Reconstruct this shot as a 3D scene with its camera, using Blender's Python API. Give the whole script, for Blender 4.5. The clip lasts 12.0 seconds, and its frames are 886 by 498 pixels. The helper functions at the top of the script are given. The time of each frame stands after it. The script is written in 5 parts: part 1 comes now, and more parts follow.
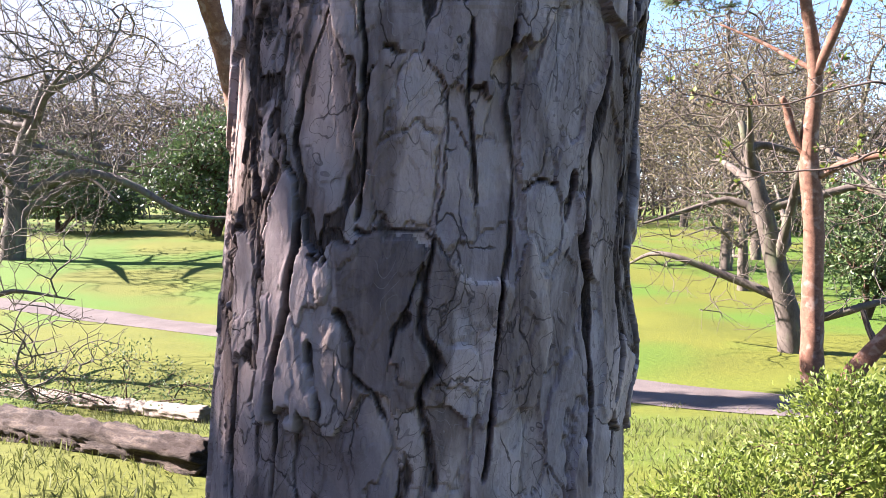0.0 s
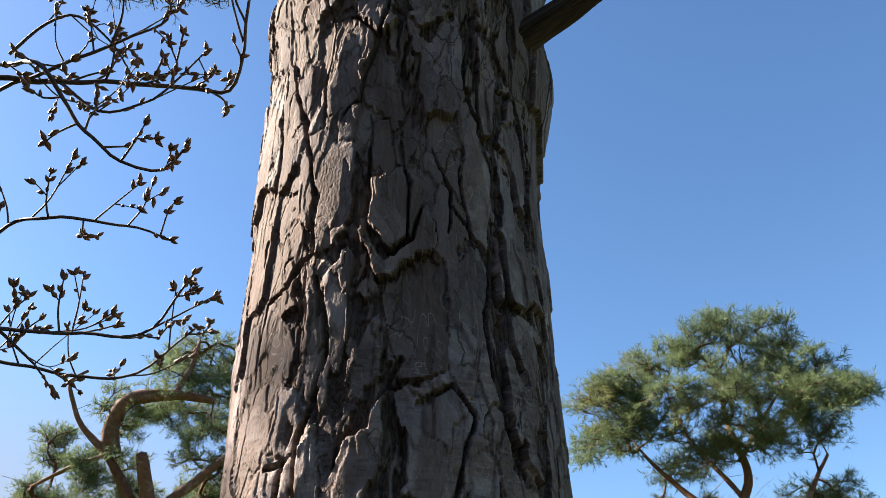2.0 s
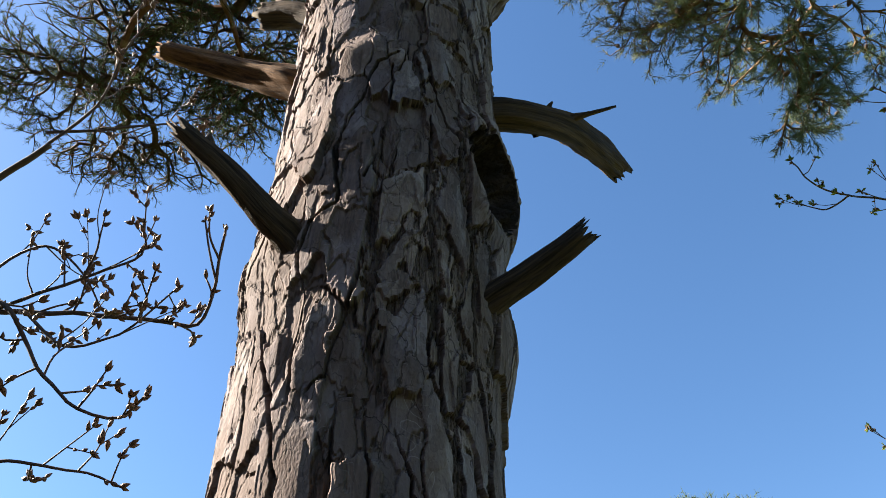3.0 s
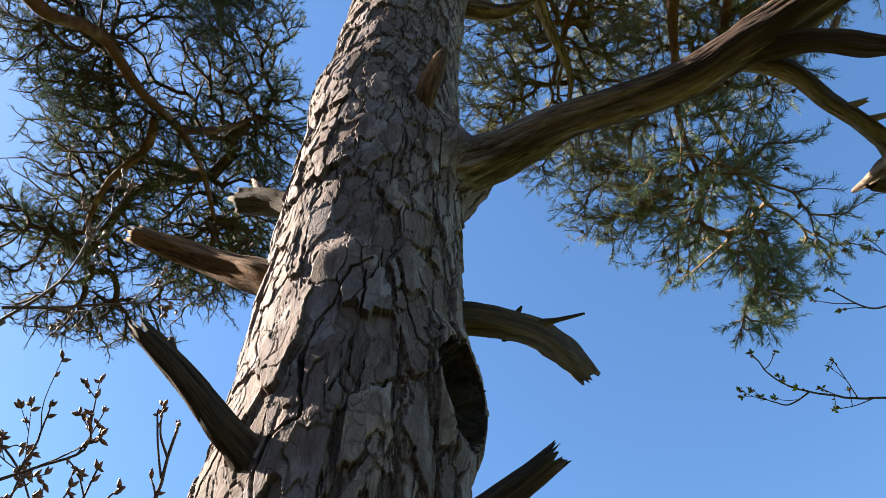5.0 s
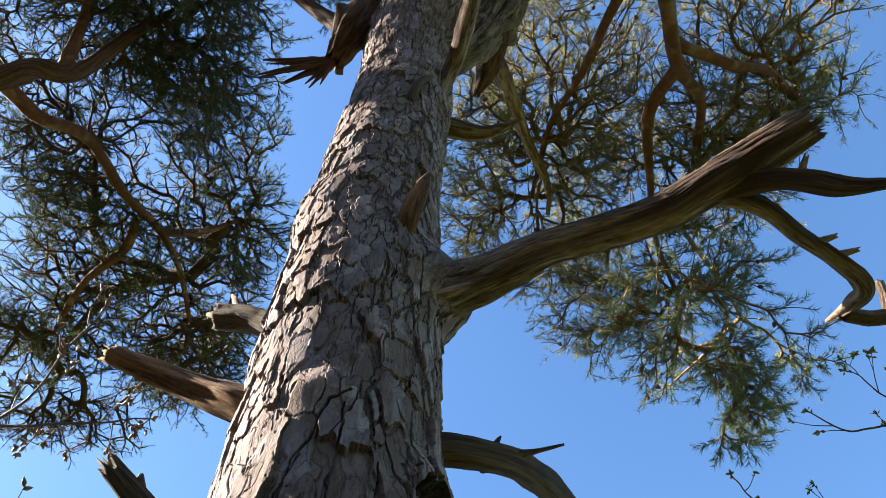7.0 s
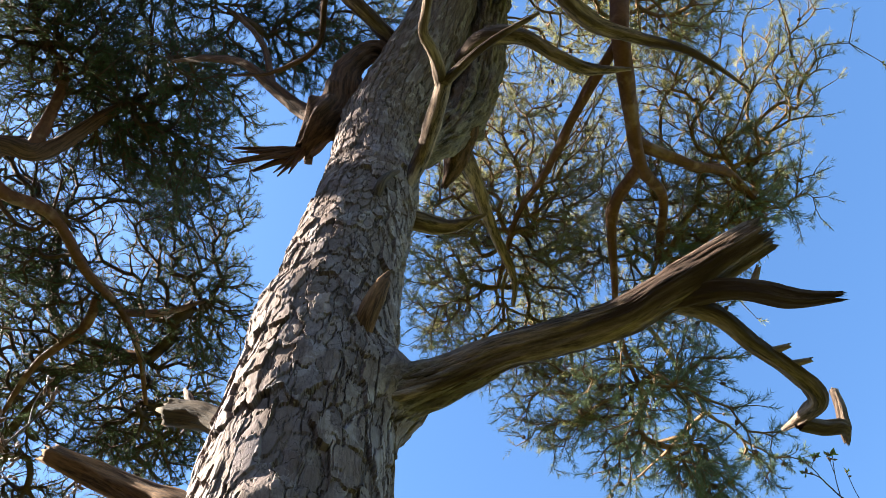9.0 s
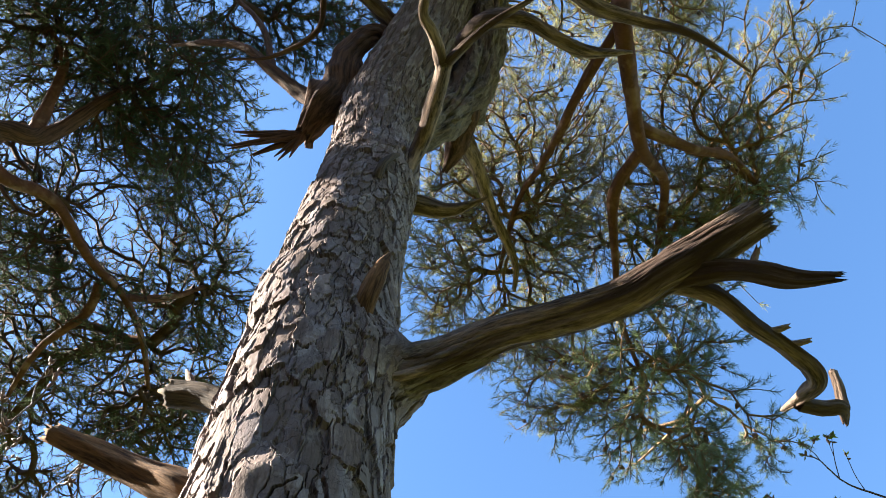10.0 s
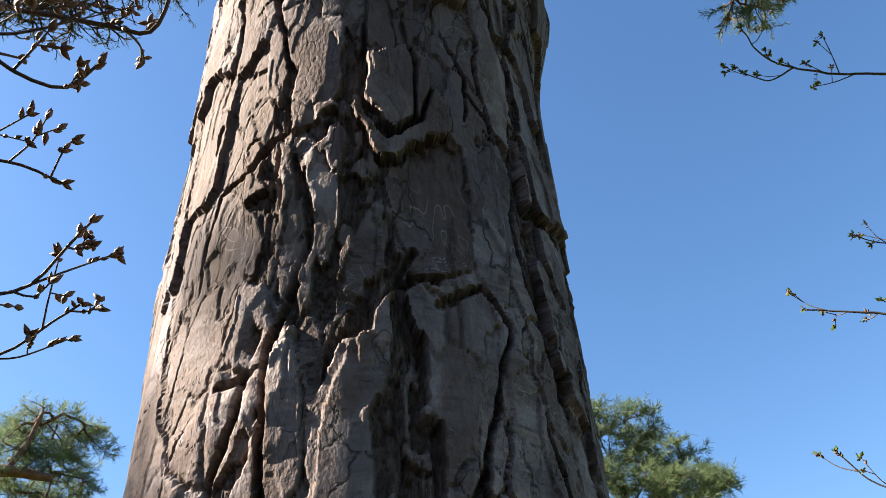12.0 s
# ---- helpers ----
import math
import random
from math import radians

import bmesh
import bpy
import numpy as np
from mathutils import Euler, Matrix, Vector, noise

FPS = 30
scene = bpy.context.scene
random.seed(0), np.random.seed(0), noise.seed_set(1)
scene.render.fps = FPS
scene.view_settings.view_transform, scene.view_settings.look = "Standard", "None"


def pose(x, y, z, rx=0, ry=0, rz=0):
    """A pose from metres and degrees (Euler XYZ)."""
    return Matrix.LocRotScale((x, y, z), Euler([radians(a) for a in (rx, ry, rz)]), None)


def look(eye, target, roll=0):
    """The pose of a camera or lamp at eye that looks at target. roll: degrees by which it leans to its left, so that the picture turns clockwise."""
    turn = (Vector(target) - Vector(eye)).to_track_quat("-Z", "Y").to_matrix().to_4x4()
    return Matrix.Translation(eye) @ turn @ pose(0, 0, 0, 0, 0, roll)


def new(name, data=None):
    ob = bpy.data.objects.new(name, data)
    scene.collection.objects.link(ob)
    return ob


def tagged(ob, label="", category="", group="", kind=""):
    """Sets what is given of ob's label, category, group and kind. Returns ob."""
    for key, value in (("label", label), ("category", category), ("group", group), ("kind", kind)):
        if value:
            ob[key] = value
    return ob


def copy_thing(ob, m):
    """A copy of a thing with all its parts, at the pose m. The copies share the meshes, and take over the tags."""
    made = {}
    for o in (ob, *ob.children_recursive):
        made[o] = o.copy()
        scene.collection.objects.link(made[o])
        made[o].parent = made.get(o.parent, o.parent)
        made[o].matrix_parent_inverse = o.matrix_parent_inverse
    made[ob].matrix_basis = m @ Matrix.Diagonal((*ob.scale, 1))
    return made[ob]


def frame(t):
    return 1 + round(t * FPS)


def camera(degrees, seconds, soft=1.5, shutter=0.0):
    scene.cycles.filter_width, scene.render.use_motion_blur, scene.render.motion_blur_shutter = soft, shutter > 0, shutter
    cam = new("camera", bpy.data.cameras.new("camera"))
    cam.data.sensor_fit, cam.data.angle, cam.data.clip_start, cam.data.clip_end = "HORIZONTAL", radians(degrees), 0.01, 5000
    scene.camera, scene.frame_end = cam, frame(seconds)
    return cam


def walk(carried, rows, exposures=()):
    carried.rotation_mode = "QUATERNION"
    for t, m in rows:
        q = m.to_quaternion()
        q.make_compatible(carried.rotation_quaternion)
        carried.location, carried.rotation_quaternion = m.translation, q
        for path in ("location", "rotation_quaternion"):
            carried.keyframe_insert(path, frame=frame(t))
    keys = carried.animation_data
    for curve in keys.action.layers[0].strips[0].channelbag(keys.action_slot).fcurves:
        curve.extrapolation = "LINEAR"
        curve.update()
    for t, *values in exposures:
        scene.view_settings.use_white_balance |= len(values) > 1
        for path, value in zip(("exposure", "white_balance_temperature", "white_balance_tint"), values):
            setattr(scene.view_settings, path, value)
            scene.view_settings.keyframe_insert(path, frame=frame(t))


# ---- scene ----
cam = camera(58.92, 12.0, soft=0.65)
PATH = [
    (0.0, pose(-0.000, -0.000, 1.335, 87.43, -0.10, 0.00)),
    (0.5, pose(-0.030, 0.015, 1.495, 96.36, 0.22, -0.39)),
    (1.0, pose(-0.026, -0.027, 1.621, 106.46, 0.45, -1.21)),
    (1.5, pose(-0.010, -0.097, 1.718, 115.90, 1.06, -2.07)),
    (2.0, pose(-0.000, -0.140, 1.813, 124.18, 1.27, -3.17)),
    (2.5, pose(0.007, -0.184, 1.891, 130.99, 1.49, -4.30)),
    (3.0, pose(0.007, -0.227, 1.916, 136.65, 1.78, -5.36)),
    (3.5, pose(-0.002, -0.244, 1.940, 140.69, 2.01, -6.88)),
    (5.5, pose(-0.009, -0.291, 1.997, 150.23, 2.40, -9.53)),
    (6, pose(-0.012, -0.307, 2.004, 152.12, 2.61, -9.96)),
    (6.5, pose(-0.021, -0.317, 2.005, 153.88, 2.91, -10.48)),
    (7, pose(-0.023, -0.327, 2.010, 155.59, 3.11, -11.06)),
    (9, pose(-0.003, -0.377, 2.026, 161.40, 4.59, -13.24)),
    (9.5, pose(0.004, -0.384, 2.028, 161.63, 4.64, -13.30)),
    (10, pose(0.004, -0.366, 2.018, 160.44, 4.48, -13.15)),
    (10.5, pose(0.008, -0.305, 1.999, 157.07, 3.90, -12.39)),
    (11, pose(-0.014, -0.199, 1.949, 149.82, 3.39, -11.62)),
    (11.5, pose(-0.083, -0.000, 1.864, 140.69, 4.06, -11.18)),
    (12, pose(-0.104, 0.149, 1.782, 130.18, 3.99, -12.63)),
]
walk(cam, PATH, [(0.0, 3.2, 6150, 26), (0.6, 3.2, 6550, 26), (1.1, 2.95, 6950, 24), (1.6, 2.33, 6750, 15), (2.2, 2.3, 6550, 11), (3.5, 2.5, 6500, 10), (6.0, 2.75, 6500, 10), (9.5, 3.15, 6500, 10), (10.6, 3.1, 6500, 10), (11.0, 3.1, 6500, 10), (11.4, 2.75, 6500, 10), (12.0, 2.4, 6500, 10)])

# ---- sky and sun ----
SUN = Vector((-0.95, 0.23, 0.71)).normalized()
world = bpy.data.worlds.new("world")
scene.world = world
world.use_nodes = True
wn, wl = world.node_tree.nodes, world.node_tree.links
sky = wn.new("ShaderNodeTexSky")
sky.sky_type, sky.sun_disc = "NISHITA", False
sky.sun_elevation, sky.sun_rotation = math.asin(SUN.z), math.atan2(SUN.x, SUN.y)
sky.air_density, sky.dust_density, sky.ozone_density, sky.altitude = 1.0, 0.45, 2.5, 50
wn["Background"].inputs[1].default_value = 0.05
deep = wn.new("ShaderNodeHueSaturation")
deep.inputs["Saturation"].default_value = 1.15
wl.new(sky.outputs[0], deep.inputs["Color"])
wide, drift, height, veil = wn.new("ShaderNodeTexCoord"), wn.new("ShaderNodeTexNoise"), wn.new("ShaderNodeSeparateXYZ"), wn.new("ShaderNodeMix")
drift.inputs["Scale"].default_value, drift.inputs["Detail"].default_value = 3.0, 6.0
wl.new(wide.outputs["Generated"], drift.inputs["Vector"])
wl.new(wide.outputs["Generated"], height.inputs[0])
low, amount = wn.new("ShaderNodeMath"), wn.new("ShaderNodeMath")
low.operation, amount.operation, amount.use_clamp = "SUBTRACT", "MULTIPLY_ADD", True
calm = wn.new("ShaderNodeMath")
calm.operation = "MULTIPLY_ADD"
calm.inputs[1].default_value, calm.inputs[2].default_value = 0.3, 0.16
wl.new(drift.outputs["Fac"], calm.inputs[0])
west = wn.new("ShaderNodeMath")
west.operation = "MULTIPLY_ADD"
west.inputs[1].default_value = -0.38
wl.new(height.outputs[0], west.inputs[0])
wl.new(calm.outputs[0], west.inputs[2])
wl.new(west.outputs[0], low.inputs[0])
wl.new(height.outputs[2], low.inputs[1])
wl.new(low.outputs[0], amount.inputs[0])
amount.inputs[1].default_value, amount.inputs[2].default_value = 3.0, 0.0
veil.data_type = "RGBA"
veil.inputs[7].default_value = (2.1, 2.25, 2.5, 1)
wl.new(amount.outputs[0], veil.inputs[0])
wl.new(deep.outputs[0], veil.inputs[6])
wl.new(veil.outputs[2], wn["Background"].inputs[0])
sun = new("sun", bpy.data.lights.new("sun", "SUN"))
sun.data.energy, sun.data.angle, sun.data.color = 5.0, radians(0.5), (1, 0.92, 0.8)
sun.matrix_world = look(SUN * 30, (0, 0, 0))

# ---- number helpers ----
rng = np.random.default_rng(7)


def unit(v):
    return v / np.maximum(np.linalg.norm(v, axis=-1, keepdims=True), 1e-9)


TABLE = np.random.default_rng(99).random(1 << 16)


def hashed(i, j, k=0, seed=0):
    h = np.asarray(i).astype(np.int64) * 73856093 ^ np.asarray(j).astype(np.int64) * 19349663 ^ np.asarray(k).astype(np.int64) * 83492791
    h = h + np.asarray(seed).astype(np.int64) * 7919
    return TABLE[(h ^ (h >> 13)) & 0xFFFF]


def vnoise(x, y, z=0.0, seed=0):
    """Smooth noise, 0 to 1."""
    flat = np.ndim(z) == 0 and float(z) == 0.0
    x, y = np.asarray(x, float), np.asarray(y, float)
    i, j, k = np.floor(x), np.floor(y), np.floor(z)
    f, g, h = x - i, y - j, z - k
    f, g, h = f * f * (3 - 2 * f), g * g * (3 - 2 * g), h * h * (3 - 2 * h)
    out = 0
    for a in (0, 1):
        for b in (0, 1):
            w = (f if a else 1 - f) * (g if b else 1 - g)
            if flat:
                out = out + w * hashed(i + a, j + b, 0, seed)
            else:
                out = out + w * ((1 - h) * hashed(i + a, j + b, k, seed) + h * hashed(i + a, j + b, k + 1, seed))
    return out


def fbm(x, y, z=0.0, seed=0, octaves=3):
    return sum(vnoise(np.asarray(x) * 2 ** o, np.asarray(y) * 2 ** o, np.asarray(z) * 2 ** o, seed + o) * 0.5 ** (o + 1) for o in range(octaves)) / (1 - 0.5 ** octaves)


def cells(u, v, seed):
    """Jittered cells: the distance to the border (in cells), the cell's place and middle, and how level the border runs."""
    i, j = np.floor(u), np.floor(v)
    f1, f2 = np.full(u.shape, 9.0), np.full(u.shape, 9.0)
    ox, oy, ci, cj, nx, ny = (np.zeros(u.shape) for _ in range(6))
    for a in (-1, 0, 1):
        for b in (-1, 0, 1):
            px, py = i + a + 0.08 + 0.84 * hashed(i + a, j + b, 1, seed), j + b + 0.08 + 0.84 * hashed(i + a, j + b, 2, seed)
            d = np.hypot(u - px, v - py)
            near = d < f1
            second = ~near & (d < f2)
            nx, ny = np.where(near, ox, np.where(second, px, nx)), np.where(near, oy, np.where(second, py, ny))
            f2 = np.where(near, f1, np.minimum(f2, d))
            ox, oy, ci, cj = np.where(near, px, ox), np.where(near, py, oy), np.where(near, i + a, ci), np.where(near, j + b, cj)
            f1 = np.where(near, d, f1)
    level = np.abs(ny - oy) / (np.abs(nx - ox) + np.abs(ny - oy) + 1e-6)
    return f2 - f1, ci, cj, u - ox, v - oy, level


def smooth(x, a, b):
    t = np.clip((np.asarray(x, float) - a) / (b - a), 0, 1)
    return t * t * (3 - 2 * t)


def spline(points, step):
    """A smooth line through the points, cut at about step."""
    p = np.array(points, float)
    p = np.vstack([2 * p[0] - p[1], p, 2 * p[-1] - p[-2]])
    out = []
    for i in range(1, len(p) - 2):
        n = max(2, int(np.linalg.norm(p[i + 1] - p[i]) / step))
        t = np.linspace(0, 1, n, endpoint=False)[:, None]
        out.append(0.5 * (2 * p[i] + (p[i + 1] - p[i - 1]) * t + (2 * p[i - 1] - 5 * p[i] + 4 * p[i + 1] - p[i + 2]) * t ** 2
                          + (3 * p[i] - p[i - 1] - 3 * p[i + 1] + p[i + 2]) * t ** 3))
    return np.vstack(out + [p[-2:-1]])


# ---- materials ----
def material(name, dark, light, scale=8.0, fine=60.0, rough=0.85, bump=0.3, depth=0.004, stretch=(1, 1, 1), grain="", spots=None, spot_scale=5.0,
             spot_from=0.55, layers=0, vary=0.0, through_light=0.0, island=False):
    """Two scales of noise between two colours, with relief; spots are patches of another colour; layers are stepped flakes."""
    m = bpy.data.materials.new(name)
    m.use_nodes = True
    n, l = m.node_tree.nodes, m.node_tree.links
    shade = n["Principled BSDF"]
    shade.inputs["Roughness"].default_value = rough
    shade.inputs["Specular IOR Level"].default_value = 0.15 if rough > 0.7 else 0.3
    if grain:
        source = n.new("ShaderNodeAttribute")
        source.attribute_name = grain
        at = source.outputs["Vector"]
    else:
        at = n.new("ShaderNodeTexCoord").outputs["Object"]
    mapping = n.new("ShaderNodeMapping")
    mapping.inputs["Scale"].default_value = stretch
    l.new(at, mapping.inputs[0])

    def noisy(sc, detail=4.0, dist=0.0, rough_=0.55):
        t = n.new("ShaderNodeTexNoise")
        t.inputs["Scale"].default_value, t.inputs["Detail"].default_value = sc, detail
        t.inputs["Distortion"].default_value, t.inputs["Roughness"].default_value = dist, rough_
        l.new(mapping.outputs[0], t.inputs["Vector"])
        return t.outputs["Fac"]

    def math2(op, a, b):
        t = n.new("ShaderNodeMath")
        t.operation = op
        for k, v in enumerate((a, b)):
            if isinstance(v, (int, float)):
                t.inputs[k].default_value = v
            else:
                l.new(v, t.inputs[k])
        return t.outputs[0]

    def mixed(f, a, b, kind="MIX"):
        t = n.new("ShaderNodeMix")
        t.data_type, t.blend_type = "RGBA", kind
        for k, v in ((0, f), (6, a), (7, b)):
            if isinstance(v, tuple):
                t.inputs[k].default_value = (*v, 1)
            elif isinstance(v, (int, float)):
                t.inputs[k].default_value = v
            else:
                l.new(v, t.inputs[k])
        return t.outputs[2]

    def ramp(v, a, b):
        t = n.new("ShaderNodeMapRange")
        t.inputs[1].default_value, t.inputs[2].default_value = a, b
        l.new(v, t.inputs[0])
        return t.outputs[0]

    big, small = noisy(scale), noisy(fine, 5.0, 0.0, 0.65)
    lo, hi = (0.39, 0.61) if grain else (0.3, 0.7)
    tone = math2("ADD", math2("MULTIPLY", ramp(big, lo, hi), 0.6), math2("MULTIPLY", ramp(small, lo, hi), 0.4))
    relief = math2("MULTIPLY", small, 1.0)
    if layers:
        step = math2("FLOOR", math2("MULTIPLY", noisy(scale * 0.9, 2.5, 0.6), float(layers)), 0.0)
        step = math2("DIVIDE", step, float(layers))
        relief = math2("ADD", math2("MULTIPLY", step, 2.2), math2("MULTIPLY", small, 0.45))
        tone = math2("ADD", math2("MULTIPLY", tone, 0.55), math2("MULTIPLY", ramp(step, 0.25, 0.7), 0.45))
    colour = mixed(tone, dark, light)
    if spots:
        colour = mixed(ramp(noisy(spot_scale, 3.0, 0.3), spot_from, spot_from + 0.12), colour, spots)
    if vary:
        own = n.new("ShaderNodeNewGeometry").outputs["Random Per Island"] if island else n.new("ShaderNodeObjectInfo").outputs["Random"]
        hs = n.new("ShaderNodeHueSaturation")
        l.new(math2("ADD", math2("MULTIPLY", own, 2 * vary), 1 - vary), hs.inputs["Value"])
        l.new(math2("ADD", math2("MULTIPLY", own, 0.5 * vary), 1 - 0.25 * vary), hs.inputs["Saturation"])
        l.new(colour, hs.inputs["Color"])
        colour = hs.outputs[0]
    l.new(colour, shade.inputs["Base Color"])
    if bump:
        b = n.new("ShaderNodeBump")
        b.inputs["Strength"].default_value, b.inputs["Distance"].default_value = bump, depth
        l.new(relief, b.inputs["Height"])
        l.new(b.outputs[0], shade.inputs["Normal"])
    if through_light:
        t, mx = n.new("ShaderNodeBsdfTranslucent"), n.new("ShaderNodeMixShader")
        l.new(colour, t.inputs[0])
        mx.inputs[0].default_value = through_light
        l.new(shade.outputs[0], mx.inputs[1])
        l.new(t.outputs[0], mx.inputs[2])
        l.new(mx.outputs[0], n["Material Output"].inputs[0])
    return m


def bark_material():
    """Flat grey outer bark that peels in thin flakes over brown fibrous inner bark; which of them shows is known at each place of the mesh."""
    m = bpy.data.materials.new("flaking pine bark")
    m.use_nodes = True
    n, l = m.node_tree.nodes, m.node_tree.links
    shade = n["Principled BSDF"]
    shade.inputs["Roughness"].default_value, shade.inputs["Specular IOR Level"].default_value = 0.8, 0.12
    skin, split, at = n.new("ShaderNodeAttribute"), n.new("ShaderNodeSeparateXYZ"), n.new("ShaderNodeAttribute")
    skin.attribute_name, at.attribute_name = "skin", "flat"
    l.new(skin.outputs["Vector"], split.inputs[0])
    outer_here, tone_here = split.outputs[:2]
    plate, place, spread = n.new("ShaderNodeAttribute"), n.new("ShaderNodeSeparateXYZ"), n.new("ShaderNodeCombineXYZ")
    plate.attribute_name = "plate"
    own = plate.outputs["Fac"]
    l.new(at.outputs["Vector"], place.inputs[0])
    l.new(place.outputs[0], spread.inputs[0])
    l.new(place.outputs[1], spread.inputs[1])
    l.new(own, spread.inputs[2])

    def calc(op, a, b, c=None):
        t = n.new("ShaderNodeMath")
        t.operation = op
        for k, v in enumerate((a, b, c)):
            if isinstance(v, (int, float)):
                t.inputs[k].default_value = v
            elif v is not None:
                l.new(v, t.inputs[k])
        return t.outputs[0]

    def mapped(x, y, z):
        t = n.new("ShaderNodeMapping")
        t.inputs["Scale"].default_value = (x, y, z)
        l.new(spread.outputs[0], t.inputs[0])
        return t.outputs[0]

    even, long, banded = mapped(1, 0.55, 9), mapped(1, 0.12, 9), mapped(1, 0.2, 0.6)

    def noisy(sc, detail=4.0, lo=0.3, hi=0.7, dist=0.0, where=even, rough=0.5):
        t, r = n.new("ShaderNodeTexNoise"), n.new("ShaderNodeMapRange")
        t.inputs["Scale"].default_value, t.inputs["Detail"].default_value = sc, detail
        t.inputs["Distortion"].default_value, t.inputs["Roughness"].default_value = dist, rough
        r.inputs[1].default_value, r.inputs[2].default_value = lo, hi
        l.new(where, t.inputs["Vector"])
        l.new(t.outputs["Fac"], r.inputs[0])
        return r.outputs[0]

    def mixed(f, a, b):
        t = n.new("ShaderNodeMix")
        t.data_type = "RGBA"
        for k, v in ((0, f), (6, a), (7, b)):
            if isinstance(v, tuple):
                t.inputs[k].default_value = (*v, 1)
            elif isinstance(v, (int, float)):
                t.inputs[k].default_value = v
            else:
                l.new(v, t.inputs[k])
        return t.outputs[2]

    def flakes(sc, levels, detail, dist, seed):
        """Thin layers: which layer lies open, a chance value for it, and how near its edge is."""
        v = calc("MULTIPLY", noisy(sc, detail, 0.25, 0.75, dist), levels)
        level = calc("FLOOR", v, 0.0)
        t, c = n.new("ShaderNodeTexWhiteNoise"), n.new("ShaderNodeCombineXYZ")
        t.noise_dimensions = "3D"
        l.new(level, c.inputs[0])
        l.new(own, c.inputs[1])
        c.inputs[2].default_value = seed
        l.new(c.outputs[0], t.inputs["Vector"])
        return level, t.outputs["Value"], calc("SUBTRACT", v, level)

    big, big_tone, big_edge = flakes(17, 7.0, 2.5, 0.5, 1.0)
    small, small_tone, small_edge = flakes(48, 5.0, 2.0, 0.4, 2.0)
    grain, fibre = noisy(260, 4.0), noisy(190, 5.0, 0.3, 0.7, 0.3, long)
    # hairline cracks in the plates
    chips = n.new("ShaderNodeTexVoronoi")
    chips.feature = "DISTANCE_TO_EDGE"
    chips.inputs["Scale"].default_value = 20
    bent, wander, soft_bend = n.new("ShaderNodeVectorMath"), n.new("ShaderNodeTexNoise"), n.new("ShaderNodeVectorMath")
    bent.operation, soft_bend.operation = "ADD", "SCALE"
    wander.inputs["Scale"].default_value, wander.inputs["Detail"].default_value = 30, 4
    soft_bend.inputs["Scale"].default_value = 0.05
    l.new(even, wander.inputs["Vector"])
    l.new(wander.outputs["Color"], soft_bend.inputs[0])
    l.new(even, bent.inputs[0])
    l.new(soft_bend.outputs[0], bent.inputs[1])
    l.new(bent.outputs[0], chips.inputs["Vector"])
    rim = n.new("ShaderNodeMapRange")
    rim.inputs[1].default_value, rim.inputs[2].default_value = 0.004, 0.022
    l.new(chips.outputs["Distance"], rim.inputs[0])
    hair = calc("MAXIMUM", rim.outputs[0], noisy(13, 3.0, 0.44, 0.50))
    tone = calc("ADD", calc("MULTIPLY", big_tone, 0.2), calc("ADD", calc("MULTIPLY", small_tone, 0.14), calc("ADD", calc("MULTIPLY", grain, 0.12), calc("MULTIPLY", tone_here, 0.6))))
    outer = mixed(tone, (0.058, 0.039, 0.033), (0.48, 0.365, 0.305))
    hue, by_plate = n.new("ShaderNodeTexWhiteNoise"), n.new("ShaderNodeCombineXYZ")
    l.new(own, by_plate.inputs[0])
    l.new(by_plate.outputs[0], hue.inputs["Vector"])
    outer = mixed(calc("MULTIPLY", hue.outputs["Value"], 0.75), outer, mixed(tone, (0.07, 0.052, 0.05), (0.39, 0.325, 0.315)))
    outer = mixed(calc("MULTIPLY", noisy(26, 4.0, 0.54, 0.62, 0.8), 0.45), outer, (0.36, 0.315, 0.30))
    outer = mixed(calc("MULTIPLY", noisy(9, 3.0, 0.5, 0.62, 0.5), 0.55), outer, (0.19, 0.158, 0.166))
    outer = mixed(calc("MULTIPLY", noisy(12, 5.0, 0.54, 0.64, 0.6), 0.5), outer, (0.12, 0.078, 0.058))
    bare = calc("MULTIPLY", noisy(13, 5.0, 0.51, 0.58, 0.7, banded), 0.68)
    outer = mixed(bare, outer, mixed(fibre, (0.055, 0.036, 0.028), (0.165, 0.112, 0.088)))
    outer = mixed(calc("MULTIPLY", calc("LESS_THAN", own, 0.4), 0.5), outer, (0.115, 0.08, 0.063))
    peel = calc("MULTIPLY", calc("LESS_THAN", big_edge, 0.07), noisy(16, 3.0, 0.53, 0.57))
    outer = mixed(calc("MULTIPLY", peel, 0.55), outer, (0.36, 0.30, 0.27))
    seams = calc("MAXIMUM", calc("MULTIPLY", calc("LESS_THAN", big_edge, 0.06), 0.6), calc("MULTIPLY", calc("LESS_THAN", small_edge, 0.07), 0.38))
    outer = mixed(calc("MULTIPLY", seams, noisy(11, 3.0, 0.42, 0.55)), outer, (0.045, 0.031, 0.025))
    outer = mixed(calc("MULTIPLY_ADD", hair, 0.7, 0.3), (0.04, 0.028, 0.022), outer)
    inner = mixed(calc("MULTIPLY", calc("MULTIPLY_ADD", tone_here, 0.7, 0.3), calc("MULTIPLY_ADD", fibre, 0.8, 0.2)), (0.028, 0.02, 0.016), (0.21, 0.15, 0.12))
    l.new(mixed(outer_here, inner, outer), shade.inputs["Base Color"])
